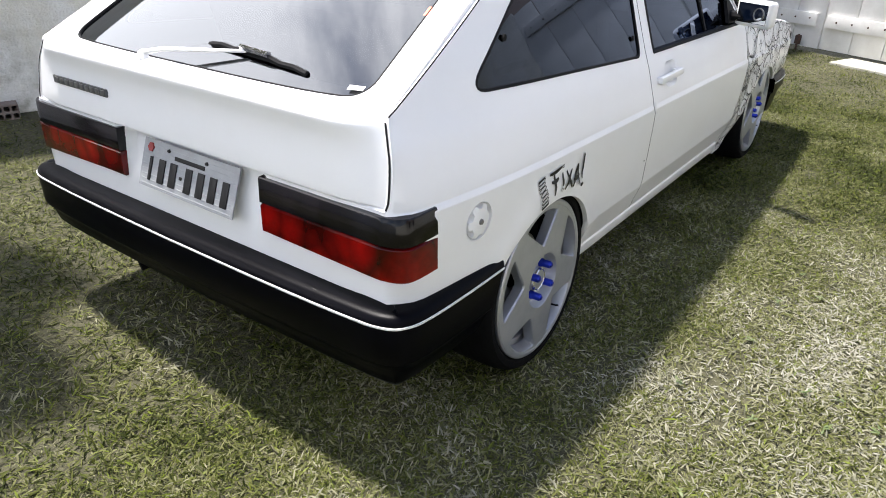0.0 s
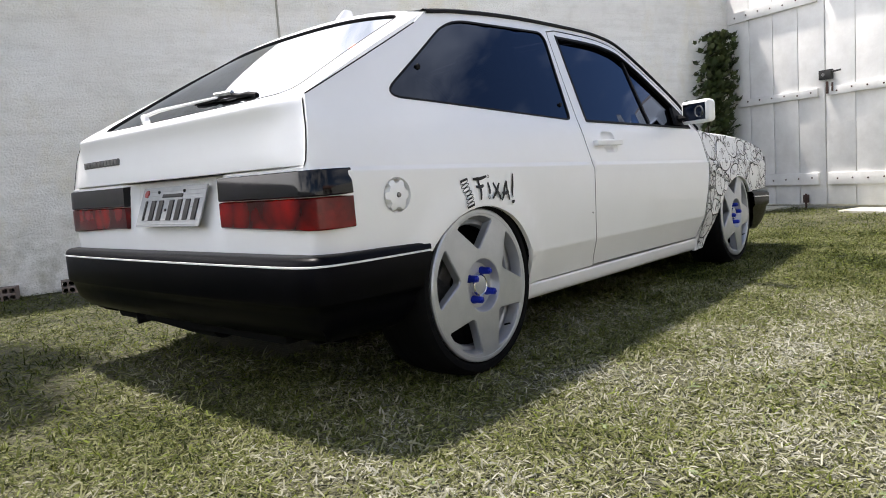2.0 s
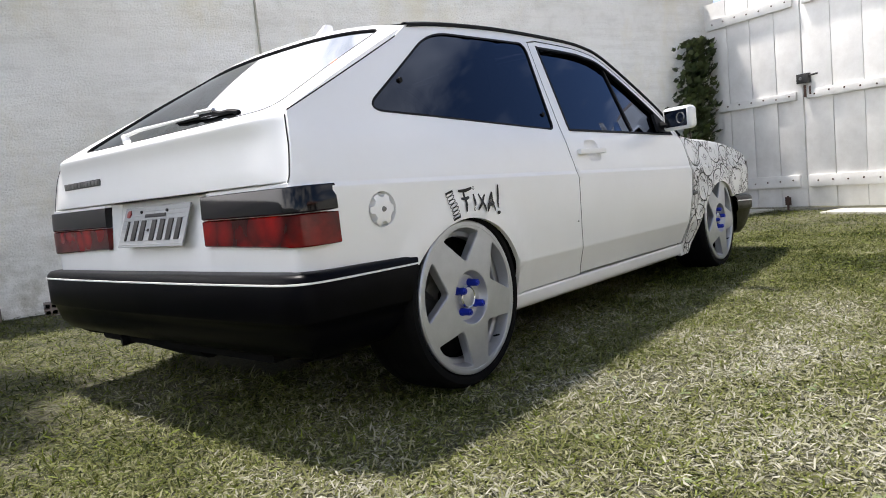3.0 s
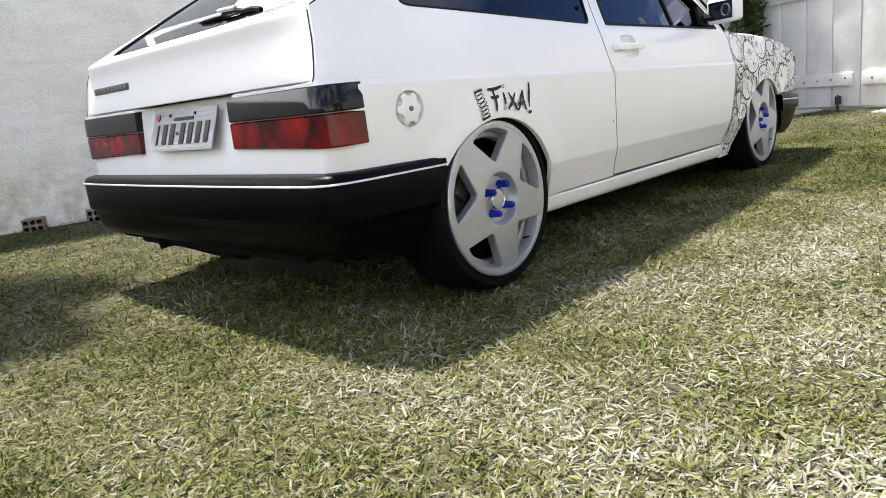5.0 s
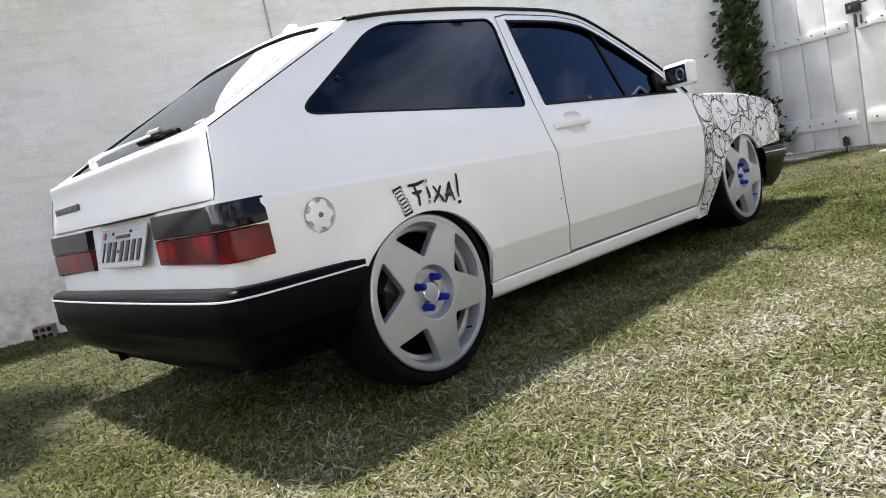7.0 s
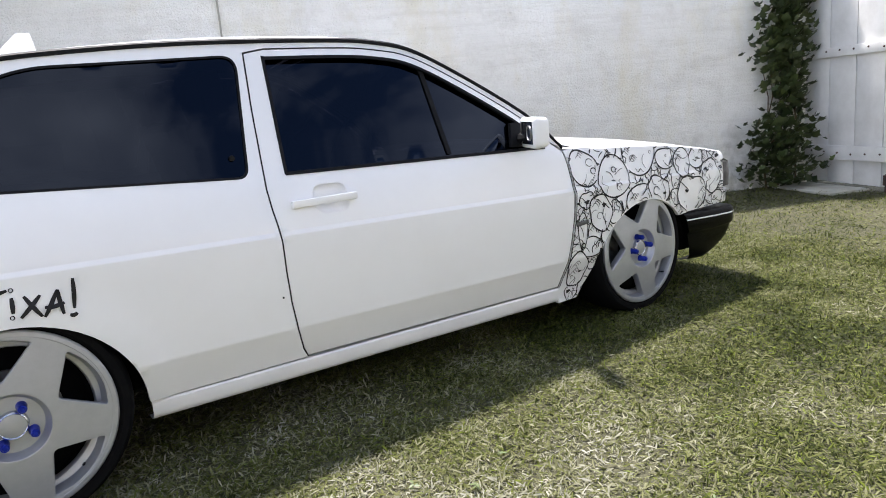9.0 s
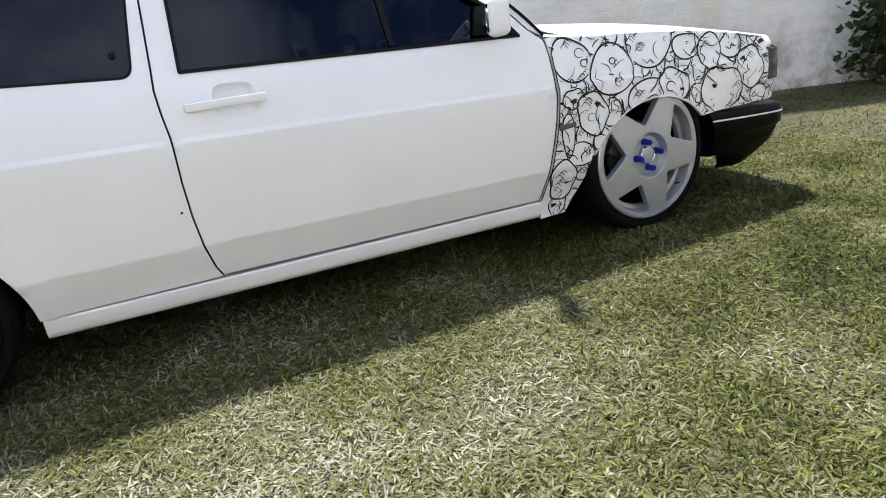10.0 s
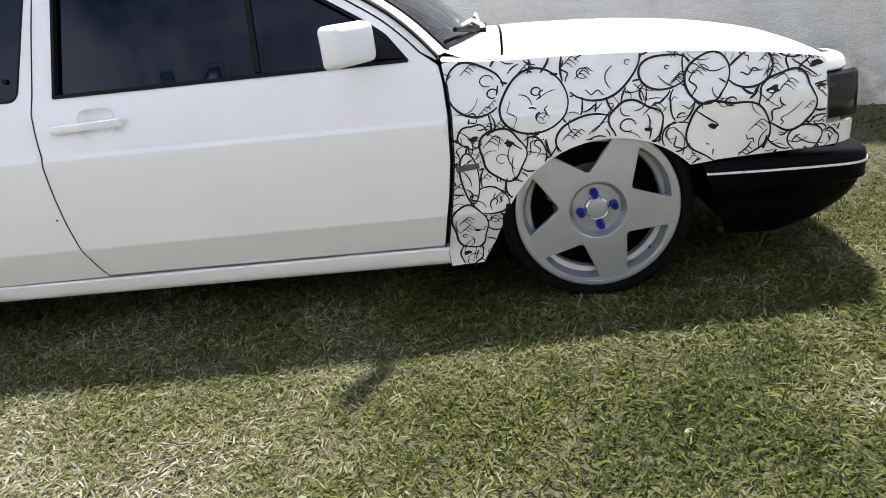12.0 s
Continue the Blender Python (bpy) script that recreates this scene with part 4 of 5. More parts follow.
# skin under the window lip
prof = [(-0.009, 0.8535), (-0.012, 0.850), (-0.013, 0.843), (-0.011, 0.834), (-0.006, 0.818), (-0.001, 0.80), (0.001, 0.77), (0.0, 0.73), (-0.002, 0.692), (-0.001, 0.684), (0.012, 0.682)]
HU = np.concatenate([np.linspace(-1, -0.9, 5), np.linspace(-0.85, 0.85, 23), np.linspace(0.9, 1, 5)])
rows = [[hatch_point(0.004, u, 0.0005) for u in HU]]
for o, z in prof:
    row = []
    for u in HU:
        edge = max(0, (abs(u) - 0.84) / 0.16) ** 2
        y = u * (half_width(-0.583 + (hatch_edge(z) + 0.583) * edge, z) - 0.008)
        row.append(((rear_x(y) - 0.004 + 0.018 * min(1, max(0, (z - 0.69) / 0.13)) + o) * (1 - edge) + (hatch_edge(z) + 0.002) * edge, y, z))
    rows.append(row)
part("tailgate_skin", grid(rows), PAINT, hatch)
# tail panel
rows = []
for z in (0.42, 0.47, 0.52, 0.56, 0.60, 0.64, 0.678, 0.682):
    w = half_width(-0.585, z) - 0.002
    lean = 0.045 * min(1, max(0, (z - 0.50) / 0.17))
    rows.append([(min(rear_x(y), -0.584) + (0.012 if z > 0.68 else 0.0) + lean * min(1, max(0, (0.305 - abs(y + 0.036)) / 0.02)), y, z) for y in np.linspace(-w, w, 73)])
part("tail_panel", grid(rows), PAINT, car)
# black line painting the shaded gap beside the tailgate
for s in (-1, 1):
    rows = []
    for z in np.linspace(0.680, 0.854, 12):
        w = half_width(hatch_edge(z), z)
        rows.append([(hatch_edge(z) - 0.001, s * (w - 0.0105), z), (hatch_edge(z) - 0.0012, s * (w - 0.0045), z)])
    part("seam_strip", grid(rows), RUBBER, hatch)


def tail_lamp(s, inner):
    plan = [(-0.586, inner), (-0.586, 0.66), (-0.582, 0.715), (-0.567, 0.747), (-0.54, 0.757), (-0.478, 0.760)]
    line = dense([(x, y) for x, y in smooth_line(plan, 30)], 0.02, False)
    lamp = None
    n = len(line)
    for name, z0, z1, m, lab in (("smoked_lens", 0.603, 0.671, SMOKED, "smoked black upper lens"), ("red_lens", 0.528, 0.6025, RED_LENS, "dark red lower lens")):
        rows = []
        for z, o in ((z0, -0.02), (z0 + 0.0005, 0.010), (z0 + 0.004, 0.014), (z1 - 0.005, 0.013 if z1 < 0.62 else 0.011), (z1 - 0.001, 0.008), (z1, -0.02)):
            row = []
            for i, (x, y) in enumerate(line):
                a, b = Vector(line[max(i - 1, 0)]), Vector(line[min(i + 1, n - 1)])
                d = (b - a).normalized()
                q = Vector((x, y)) + Vector((-d.y, d.x)) * o
                drop = 0.010 * min(1, max(0, (y - 0.34) / 0.4)) if z < 0.56 else 0
                row.append((q.x, s * q.y, z - drop))
            rows.append(row)
        bm = grid(rows)
        for e in (0, -1):
            bm.faces.new([bm.verts.new(r[e]) for r in rows])
        ob = part(name, bm, m, lamp, lab if lamp else "")
        if lamp is None:
            ob.name = "tail_lamp"
            ob.parent = car
            tagged(ob, "smoked and red rectangular tail lamp")
            lamp = ob


tail_lamp(-1, 0.334)
tail_lamp(1, 0.262)

# number plate
PL = Matrix.Translation((-0.566, -0.037, 0.659)) @ Matrix.Rotation(radians(21), 4, "Y")
plate = part("number_plate", box(bmesh.new(), -0.004, 0.001, -0.20, 0.20, -0.132, 0, 0.0015), PLATE, car, "grey metal number plate with dark bars")
plate.matrix_local = PL
for k in range(9):
    bm = bmesh.new()
    box(bm, -0.0052, -0.0035, -0.192, 0.192, -0.125 + k * 0.0135, -0.1225 + k * 0.0135, 0.0006)
    part("rib", bm, PLATE, plate)
for y, w in ((0.155, 0.011), (0.105, 0.027), (0.055, 0.028), (-0.012, 0.027), (-0.062, 0.027), (-0.112, 0.027), (-0.162, 0.025)):
    bm = bmesh.new()
    box(bm, -0.0075, -0.004, y - w / 2, y + w / 2, -0.112, -0.046, 0.001)
    part("plate_bar", bm, INK, plate)
bm = bmesh.new()
box(bm, -0.0072, -0.004, 0.016, 0.025, -0.083, -0.074, 0.001)
part("plate_dot", bm, INK, plate)
bm = bmesh.new()
box(bm, -0.0072, -0.004, -0.07, 0.055, -0.037, -0.026, 0.001)
part("plate_bar", bm, INK, plate)
bm = bmesh.new()
lathe([(0, -0.0075), (0.013, -0.0075), (0.014, -0.003)], bm, 6)
e = part("plate_emblem", bm, RED_DOT, plate)
e.matrix_local = Matrix.Translation((0, 0.165, -0.022)) @ Matrix.Rotation(radians(-90), 4, "Z")
for y in (0.085, -0.075):
    bm = bmesh.new()
    lathe([(0, -0.009), (0.004, -0.009), (0.0055, -0.004)], bm, 10)
    b = part("plate_screw", bm, INK, plate)
    b.matrix_local = Matrix.Translation((0, y, -0.018)) @ Matrix.Rotation(radians(-90), 4, "Z")

# badge: a plain raised bar
badge = part("tailgate_badge", box(bmesh.new(), -0.003, 0.004, -0.143, 0.143, -0.0115, 0.0115, 0.003), GREY, car, "raised grey badge bar")
badge.location = (-0.5855, 0.435, 0.76)
for k in range(10):
    bm = bmesh.new()
    box(bm, -0.0055, -0.002, -0.135 + 0.0272 * k, -0.135 + 0.0272 * k + 0.019, -0.008, 0.008, 0.0015)
    part("badge_block", bm, STEEL, badge)

# rear wiper
P0, P2 = Vector((-0.562, 0.112, 0.893)), Vector((-0.468, -0.20, 0.921))
P1 = P0.lerp(P2, 0.35) + Vector((0.004, 0, 0.006))
wiper = part("rear_wiper", tube([P0, P0.lerp(P1, 0.5) + Vector((0, 0, 0.004)), P1, P1.lerp(P2, 0.5), P2], 0.0068, None, 8, 0.6), PAINT, car, "white rear wiper arm with a black blade")
bm = bmesh.new()
lathe([(0, -0.012), (0.009, -0.012), (0.012, -0.008), (0.013, 0.014), (0, 0.014)], bm, 20)
hub = part("wiper_pivot", bm, PAINT, wiper)
hub.matrix_local = Matrix.Translation((-0.562, 0.116, 0.886)) @ Matrix.Rotation(radians(-115), 4, "X")
bm = bmesh.new()
lathe([(0, 0.010), (0.0145, 0.010), (0.0145, 0.020), (0, 0.020)], bm, 16)
collar = part("wiper_collar", bm, RUBBER, wiper)
collar.matrix_local = hub.matrix_local
B0, B1 = Vector((-0.452, -0.02, 0.914)), Vector((-0.478, -0.425, 0.893))
part("wiper_blade", tube([B0, B0.lerp(B1, 0.5) + Vector((0, 0, 0.003)), B1], 0.007, None, 6, 0.8), RUBBER, wiper)
yoke = [B0.lerp(B1, k) + Vector((-0.006, 0, h)) for k, h in ((0.05, 0.005), (0.16, 0.011), (0.28, 0.009), (0.38, 0.015), (0.5, 0.017), (0.62, 0.015), (0.72, 0.009), (0.84, 0.011), (0.95, 0.005))]
part("wiper_bridge", tube(yoke, 0.0075, None, 6), RUBBER, wiper)
part("wiper_clip", tube([B0.lerp(B1, 0.36) + Vector((-0.008, 0, 0.022)), B0.lerp(B1, 0.62) + Vector((-0.008, 0, 0.022))], 0.008, None, 6), CHROME, wiper)
stick = bmesh.new()
grid([[hatch_point(t, u, 0.001) for u in (-0.86, -0.80)] for t in (0.115, 0.135)], stick)
part("glass_sticker", stick, STRIPE, hatch)
stick = bmesh.new()
grid([[hatch_point(t, u, 0.001) for u in (-0.885, -0.868)] for t in (0.5, 0.55)], stick)
part("glass_sticker", stick, ORANGE, hatch)

# roof fin
bm = bmesh.new()
rows = []
for t in np.linspace(0, 1, 9):
    w = 0.022 * (1 - t) + 0.003
    L0, L1 = 0.17 + 0.075 * t ** 1.3, 0.30 - 0.015 * t
    rows.append([(L0 + (L1 - L0) * (0.5 - 0.5 * math.cos(a)), w * math.sin(a), 1.224 + 0.084 * t) for a in (2 * math.pi * k / 20 for k in range(20))])
grid(rows, bm, True)
bm.faces.new([bm.verts.new(p) for p in rows[-1]])
part("roof_fin", bm, PAINT, car, "white shark fin aerial")


# bumpers
def bumper(name, plan, sections, drop, cut, label):
    line = dense(smooth_line(plan, 60), 0.03, False)
    line = line + [(x, -y) for x, y in line[::-1][1:]]
    n = len(line)
    norms = []
    for i in range(n):
        a, b = Vector(line[max(i - 1, 0)]), Vector(line[min(i + 1, n - 1)])
        d = (b - a).normalized()
        norms.append(Vector((d.y, -d.x)))
    made = None
    for nm, sec, m in sections:
        rows = []
        for o, z in sec:
            rows.append([((Vector(line[i]) + norms[i] * o).x + cut(line[i][0], z), (Vector(line[i]) + norms[i] * o).y, z + drop(line[i][0], z)) for i in range(n)])
        bm = grid(rows)
        ob = part(nm, bm, m, made or car, angle=50)
        if made is None:
            made = ob
            tagged(ob, label)
    return made


rear = [(-0.222, 0.801), (-0.40, 0.803), (-0.545, 0.798), (-0.605, 0.782), (-0.634, 0.745), (-0.647, 0.66), (-0.656, 0.4), (-0.66, 0.0)]
bumper("rear_bumper", rear,
       [("rear_bumper", [(-0.085, 0.453), (-0.03, 0.4525), (-0.014, 0.450), (-0.004, 0.442), (0.0, 0.432), (0.0, 0.335), (-0.003, 0.328), (-0.014, 0.322), (-0.02, 0.30), (-0.030, 0.265), (-0.065, 0.228), (-0.14, 0.205), (-0.21, 0.20)], PLASTIC),
        ("bumper_stripe", [(-0.001, 0.4315), (0.003, 0.431), (0.003, 0.4265), (-0.001, 0.426)], STRIPE)],
       lambda x, z: -0.004 + 0.008 * min(1, max(0, (-x - 0.2) / 0.4)),
       lambda x, z: -0.45 * max(0, 0.45 - z) * min(1, max(0, (x + 0.42) / 0.2)), "black plastic rear bumper with a thin white stripe")
front = [(2.652, 0.804), (2.80, 0.80), (2.98, 0.788), (3.085, 0.768), (3.135, 0.72), (3.16, 0.62), (3.182, 0.35), (3.188, 0.0)]
front = [(x, -y) for x, y in front]
bumper("front_bumper", front,
       [("front_bumper", [(-0.08, 0.388), (-0.03, 0.387), (-0.012, 0.384), (-0.003, 0.376), (0.0, 0.366), (-0.001, 0.30), (-0.006, 0.292), (-0.014, 0.284), (-0.018, 0.24), (-0.030, 0.175), (-0.05, 0.152), (-0.14, 0.14)], PLASTIC),
        ("bumper_stripe", [(-0.001, 0.3565), (0.003, 0.356), (0.003, 0.3505), (-0.001, 0.350)], STRIPE)],
       lambda x, z: -0.026 * max(0, (x - 2.65) / 0.45) + (0.115 * max(0, (x - 2.86) / 0.3) ** 1.3 * min(1, (0.31 - z) / 0.14) if z < 0.31 else 0),
       lambda x, z: 0.32 * max(0, 0.386 - z) * min(1, max(0, (2.85 - x) / 0.2)), "black plastic front bumper with a thin white stripe")


# wheels: built about their own y axis, the outer face towards -y
def wheel_parts(parent):
    tyre = [(0.226, 0.03), (0.236, 0.008), (0.250, -0.004), (0.266, -0.004), (0.277, 0.008), (0.2825, 0.03), (0.284, 0.06), (0.284, 0.15), (0.279, 0.19), (0.26, 0.205), (0.235, 0.20), (0.222, 0.185)]
    part("tyre", lathe(tyre, None, 72), TYRE, parent, "low profile black tyre")
    for k in range(3):
        y = 0.068 + 0.036 * k
        part("tread_groove", lathe([(0.2845, y), (0.2846, y + 0.007)], None, 64), TRIM_SHADE, parent)
    rim = part("rim", lathe([(0.228, 0.012), (0.2335, 0.004), (0.2335, -0.004), (0.229, -0.008), (0.219, -0.0085), (0.216, -0.006)], None, 72), ALLOY, parent, "silver five-spoke star alloy rim")
    part("barrel", lathe([(0.216, -0.006), (0.2125, 0.020), (0.208, 0.031), (0.203, 0.034), (0.189, 0.036), (0.186, 0.040), (0.185, 0.056)], None, 72), ALLOY, rim)
    # the deep part of the barrel is coloured near-black for the shade there
    part("inner_barrel", lathe([(0.185, 0.056), (0.190, 0.075), (0.204, 0.12), (0.215, 0.17), (0.226, 0.19)], None, 48), TRIM_SHADE, rim)
    rim.scale = (1.022, 1, 1.022)
    holes = []
    for k in range(5):
        c = radians(90 + 36 + 72 * k)
        pts = []
        for r, a in ((0.1075, 0), (0.2075, 25.2), (0.2125, 12.5), (0.214, 0), (0.2125, -12.5), (0.2075, -25.2)):
            pts.append((r * math.cos(c + radians(a)), r * math.sin(c + radians(a))))
        holes.append(turn_left(rounded(pts, [0.014, 0.010, 0.03, 0.03, 0.03, 0.010], 5)))
    disc = [(0.2185 * math.cos(2 * math.pi * k / 72), 0.2185 * math.sin(2 * math.pi * k / 72)) for k in range(72)]
    pocket = [(0.083 * math.cos(2 * math.pi * k / 40), 0.083 * math.sin(2 * math.pi * k / 40)) for k in range(40)]

    def face(u, v):
        r = math.hypot(u, v)
        return (u, -0.0075 - 0.006 * math.cos(min(r / 0.21, 1) * math.pi / 2), v)

    def back(u, v):
        r = math.hypot(u, v)
        s = 0.955 if r > 0.09 else 1
        return (u * s, face(u, v)[1] + 0.034, v * s)

    part("spokes", sheet([disc, pocket] + holes, 0.022, face, back), ALLOY, rim, angle=30)
    for h in holes:
        lp = dense(h, 0.012)
        rows = [[(face(*p)[0], face(*p)[1] - 0.0006, face(*p)[2]) for p in offset_loop(lp, d)] for d in (-0.0045, -0.002)]
        rows.append([(p[0], face(*p)[1] + 0.0015, p[1]) for p in offset_loop(lp, 0.0004)])
        rows.append([(p[0], face(*p)[1] + 0.005, p[1]) for p in offset_loop(lp, 0.0014)])
        part("spoke_edge", grid(rows, None, True), ALLOY, rim)
    part("hub_pocket", lathe([(0.0845, -0.0125), (0.081, -0.0115), (0.0775, -0.004), (0.073, 0.010), (0.069, 0.015), (0.036, 0.014), (0.034, 0.010), (0.031, 0.004), (0.029, 0.001), (0.026, 0.0), (0.0, 0.0005)], None, 48), ALLOY, rim)
    part("cap_ring", lathe([(0.0335, 0.006), (0.033, 0.001), (0.0305, -0.001), (0.0285, 0.001)], None, 40), CHROME, rim)
    for k in range(4):
        a = radians(90 * k)
        bm = lathe([(0.0, -0.022), (0.0045, -0.022), (0.0055, -0.019), (0.0075, -0.019), (0.0085, -0.016), (0.0085, 0.002), (0.010, 0.006), (0.010, 0.016)], None, 12)
        nut = part("wheel_nut", bm, BLUE, parent, "blue anodised wheel nut")
        nut.scale = (1.3, 1.1, 1.3)
        nut.location = (0.049 * math.cos(a), 0, 0.049 * math.sin(a))
    part("valve", tube([(0.192, 0.02, -0.06), (0.184, -0.006, -0.057)], 0.003), RUBBER, rim)
    part("brake_disc", lathe([(0.05, 0.085), (0.06, 0.075), (0.122, 0.075), (0.122, 0.09)], None, 48), STEEL, parent, "dull steel brake disc")
    bm = bmesh.new()
    box(bm, -0.055, 0.055, 0.052, 0.105, 0.075, 0.135, 0.012)
    cal = part("brake_caliper", bm, STEEL, parent)
    cal.rotation_euler = (0, radians(-82), 0)
    # added dark disc that paints the shade behind the spoke openings
    part("inner_cover", lathe([(0.0, 0.112), (0.203, 0.112)], None, 40), TRIM_SHADE, parent)


def wheel(m, first=None):
    w = new("wheel")
    w.parent = car
    w.matrix_local = m
    tagged(w, "silver five-spoke alloy wheel with a low profile tyre")
    if first is None:
        wheel_parts(w)
    else:
        made = {first: w}
        for o in first.children_recursive:
            c = o.copy()
            scene.collection.objects.link(c)
            made[o] = c
            c.parent = made[o.parent]
            c.matrix_parent_inverse = o.matrix_parent_inverse
    return w


WZ = 0.282
wr = wheel(pose(0.0, -0.787, WZ, -1.5, 32, 0))
wf = wheel(pose(2.356, -0.787, WZ, -1.5, 26, 0), wr)
for nut in [o for o in wf.children if o.name.startswith("wheel_nut")]:
    nut.location = Matrix.Rotation(radians(-34), 3, "Y") @ nut.location
wheel(pose(0.0, 0.787, WZ, 1.5, 20, 180), wr)
wheel(pose(2.356, 0.787, WZ, 1.5, 50, 180), wr)

# underbody, cabin
bm = bmesh.new()
box(bm, -0.56, 3.02, -0.53, 0.53, 0.19, 0.42, 0.03)
part("underbody", bm, TRIM_SHADE, car)
bm = bmesh.new()
box(bm, 0.36, 1.93, -0.695, 0.695, 0.18, 0.36, 0.01)
part("floor_pan", bm, TRIM_SHADE, car)
bm = bmesh.new()
box(bm, 2.715, 2.84, -0.73, 0.73, 0.19, 0.375, 0.02)
part("front_apron", bm, TRIM_SHADE, car)
for s in (-1, 1):
    bm = bmesh.new()
    box(bm, 0.42, 1.9, *sorted((s * 0.655, s * 0.70)), 0.30, 0.775, 0.01)
    part("door_lining", bm, TRIM_SHADE, car)
    bm = bmesh.new()
    box(bm, -0.50, 0.42, *sorted((s * 0.46, s * 0.52)), 0.30, 0.80, 0.01)
    part("side_lining", bm, TRIM_SHADE, car)
bm = bmesh.new()
box(bm, 1.70, 2.12, -0.66, 0.66, 0.42, 0.735, 0.04)
part("dashboard", bm, TRIM_SHADE, car)
bm = bmesh.new()
box(bm, 2.15, 3.0, -0.62, 0.62, 0.40, 0.60, 0.03)
part("engine_bay", bm, TRIM_SHADE, car)
bm = bmesh.new()
box(bm, -0.50, 0.05, -0.55, 0.55, 0.70, 0.72, 0.005)
part("parcel_shelf", bm, TRIM_SHADE, car)


def seat(x, y, w):
    bm = bmesh.new()
    box(bm, x - 0.22, x + 0.25, y - w, y + w, 0.36, 0.52, 0.05)
    s = part("seat", bm, TRIM_SHADE, car)
    bm = bmesh.new()
    box(bm, -0.06, 0.06, -w, w, 0, 0.52, 0.05, pose(x - 0.24, y, 0.48, 0, -16, 0))
    part("backrest", bm, TRIM_SHADE, s)
    if w < 0.4:
        bm = bmesh.new()
        box(bm, -0.045, 0.045, -0.13, 0.13, 0, 0.15, 0.03, pose(x - 0.40, y, 0.985, 0, -10, 0))
        part("headrest", bm, TRIM_SHADE, s)


seat(1.12, -0.34, 0.23)
seat(1.12, 0.34, 0.23)
seat(0.38, 0.0, 0.55)
bm = bmesh.new()
rows = []
for i in range(33):
    a = 2 * math.pi * i / 32
    rows.append([(0.014 * math.sin(b), (0.175 + 0.014 * math.cos(b)) * math.cos(a), (0.175 + 0.014 * math.cos(b)) * math.sin(a)) for b in (2 * math.pi * k / 8 for k in range(9))])
sw = part("steering_wheel", grid(rows, bm), RUBBER, car)
sw.matrix_local = pose(1.60, 0.34, 0.80, 0, 25, 0)
part("exhaust_box", tube([(-0.47, 0.38, 0.222), (-0.47, 0.10, 0.205), (-0.46, -0.06, 0.20)], 0.052, None, 16), TRIM_SHADE, car)
part("exhaust_pipe", tube([(-0.50, 0.30, 0.21), (-0.54, 0.32, 0.207), (-0.575, 0.33, 0.203)], 0.02, None, 12), TRIM_SHADE, car)

# windscreen wipers
for y0 in (0.38, -0.12):
    a = Vector(screen_point(19.8, y0 / 0.72, 0.02))
    b = Vector(screen_point(18.2, (y0 - 0.34) / 0.72, 0.018))
    m = a.lerp(b, 0.5) + Vector((0.0, 0, 0.02))
    w = part("front_wiper", tube([a, m, b], 0.008, None, 8, 0.6), PAINT, car)
    d = (b - a).normalized() * 0.26
    part("wiper_blade", tube([b - d + Vector((0, 0, -0.012)), b + d * 0.3 + Vector((0, 0, -0.012))], 0.008, None, 6), RUBBER, w)

# fuel filler
qp = [o for o in car.children if o.name.startswith("quarter_panel")][0]
FC = (-0.332, 0.588)
bm = lathe([(0.0495, 0.002), (0.0475, 0.004), (0.046, 0.020), (0.0, 0.022)], None, 40)
filler = part("fuel_filler", bm, PAINT, qp)
fm = Matrix.Translation((FC[0], -half_width(*FC), FC[1]))
filler.matrix_local = fm
cog = []
for i in range(60):
    a = 2 * math.pi * i / 60
    r = 0.0385 + 0.0055 * math.tanh(3.2 * math.cos(6 * a))
    cog.append((r * math.cos(a), r * math.sin(a)))
part("fuel_cap", sheet([cog], 0.02, lambda u, v: (u, -0.004 + 0.004 * (math.hypot(u, v) / 0.042) ** 6, v), lambda u, v: (u, 0.020, v)), PAINT, filler, "white cog-shaped fuel cap")
bm = lathe([(0.0, -0.0085), (0.006, -0.0085), (0.0075, -0.004)], None, 16)
part("cap_lock", bm, STEEL, filler)

# the sticker: a spring and the word
ink = flank(-1, 0.003)
spring = None
for k in range(7):
    t = k / 6
    cx, cz = -0.063 + 0.018 * t, 0.605 - 0.068 * t
    loop = [(cx + 0.017 * math.cos(a), cz + 0.0052 * math.sin(a) + 0.30 * 0.017 * math.cos(a)) for a in (2 * math.pi * i / 20 for i in range(20))]
    coil = part("spring_coil" if spring else "spring_decal", ribbon(loop, 0.0024, ink, None, True), INK, spring or qp, "" if spring else "black coil spring sticker")
    spring = spring or coil
for t in (-0.08, 1.08):
    cx, cz = -0.063 + 0.018 * t, 0.605 - 0.068 * t
    part("spring_end", ribbon([(cx - 0.017, cz - 0.004), (cx, cz), (cx + 0.017, cz + 0.004)], 0.007, ink), INK, spring)
STROKES = [
    [(0.006, 0.546), (0.007, 0.58), (0.003, 0.613)], [(-0.022, 0.612), (0.012, 0.611), (0.047, 0.617)], [(-0.012, 0.588), (0.008, 0.586), (0.028, 0.590)],
    [(0.053, 0.598), (0.052, 0.58), (0.050, 0.561)],
    [(0.078, 0.596), (0.092, 0.568), (0.108, 0.540)], [(0.112, 0.592), (0.090, 0.57), (0.064, 0.546)],
    [(0.113, 0.537), (0.132, 0.566), (0.150, 0.597)], [(0.150, 0.597), (0.151, 0.566), (0.154, 0.535)], [(0.116, 0.560), (0.138, 0.558), (0.160, 0.562)],
    [(0.187, 0.618), (0.184, 0.58), (0.179, 0.543)], [(0.166, 0.530), (0.174, 0.527), (0.183, 0.531)],
]
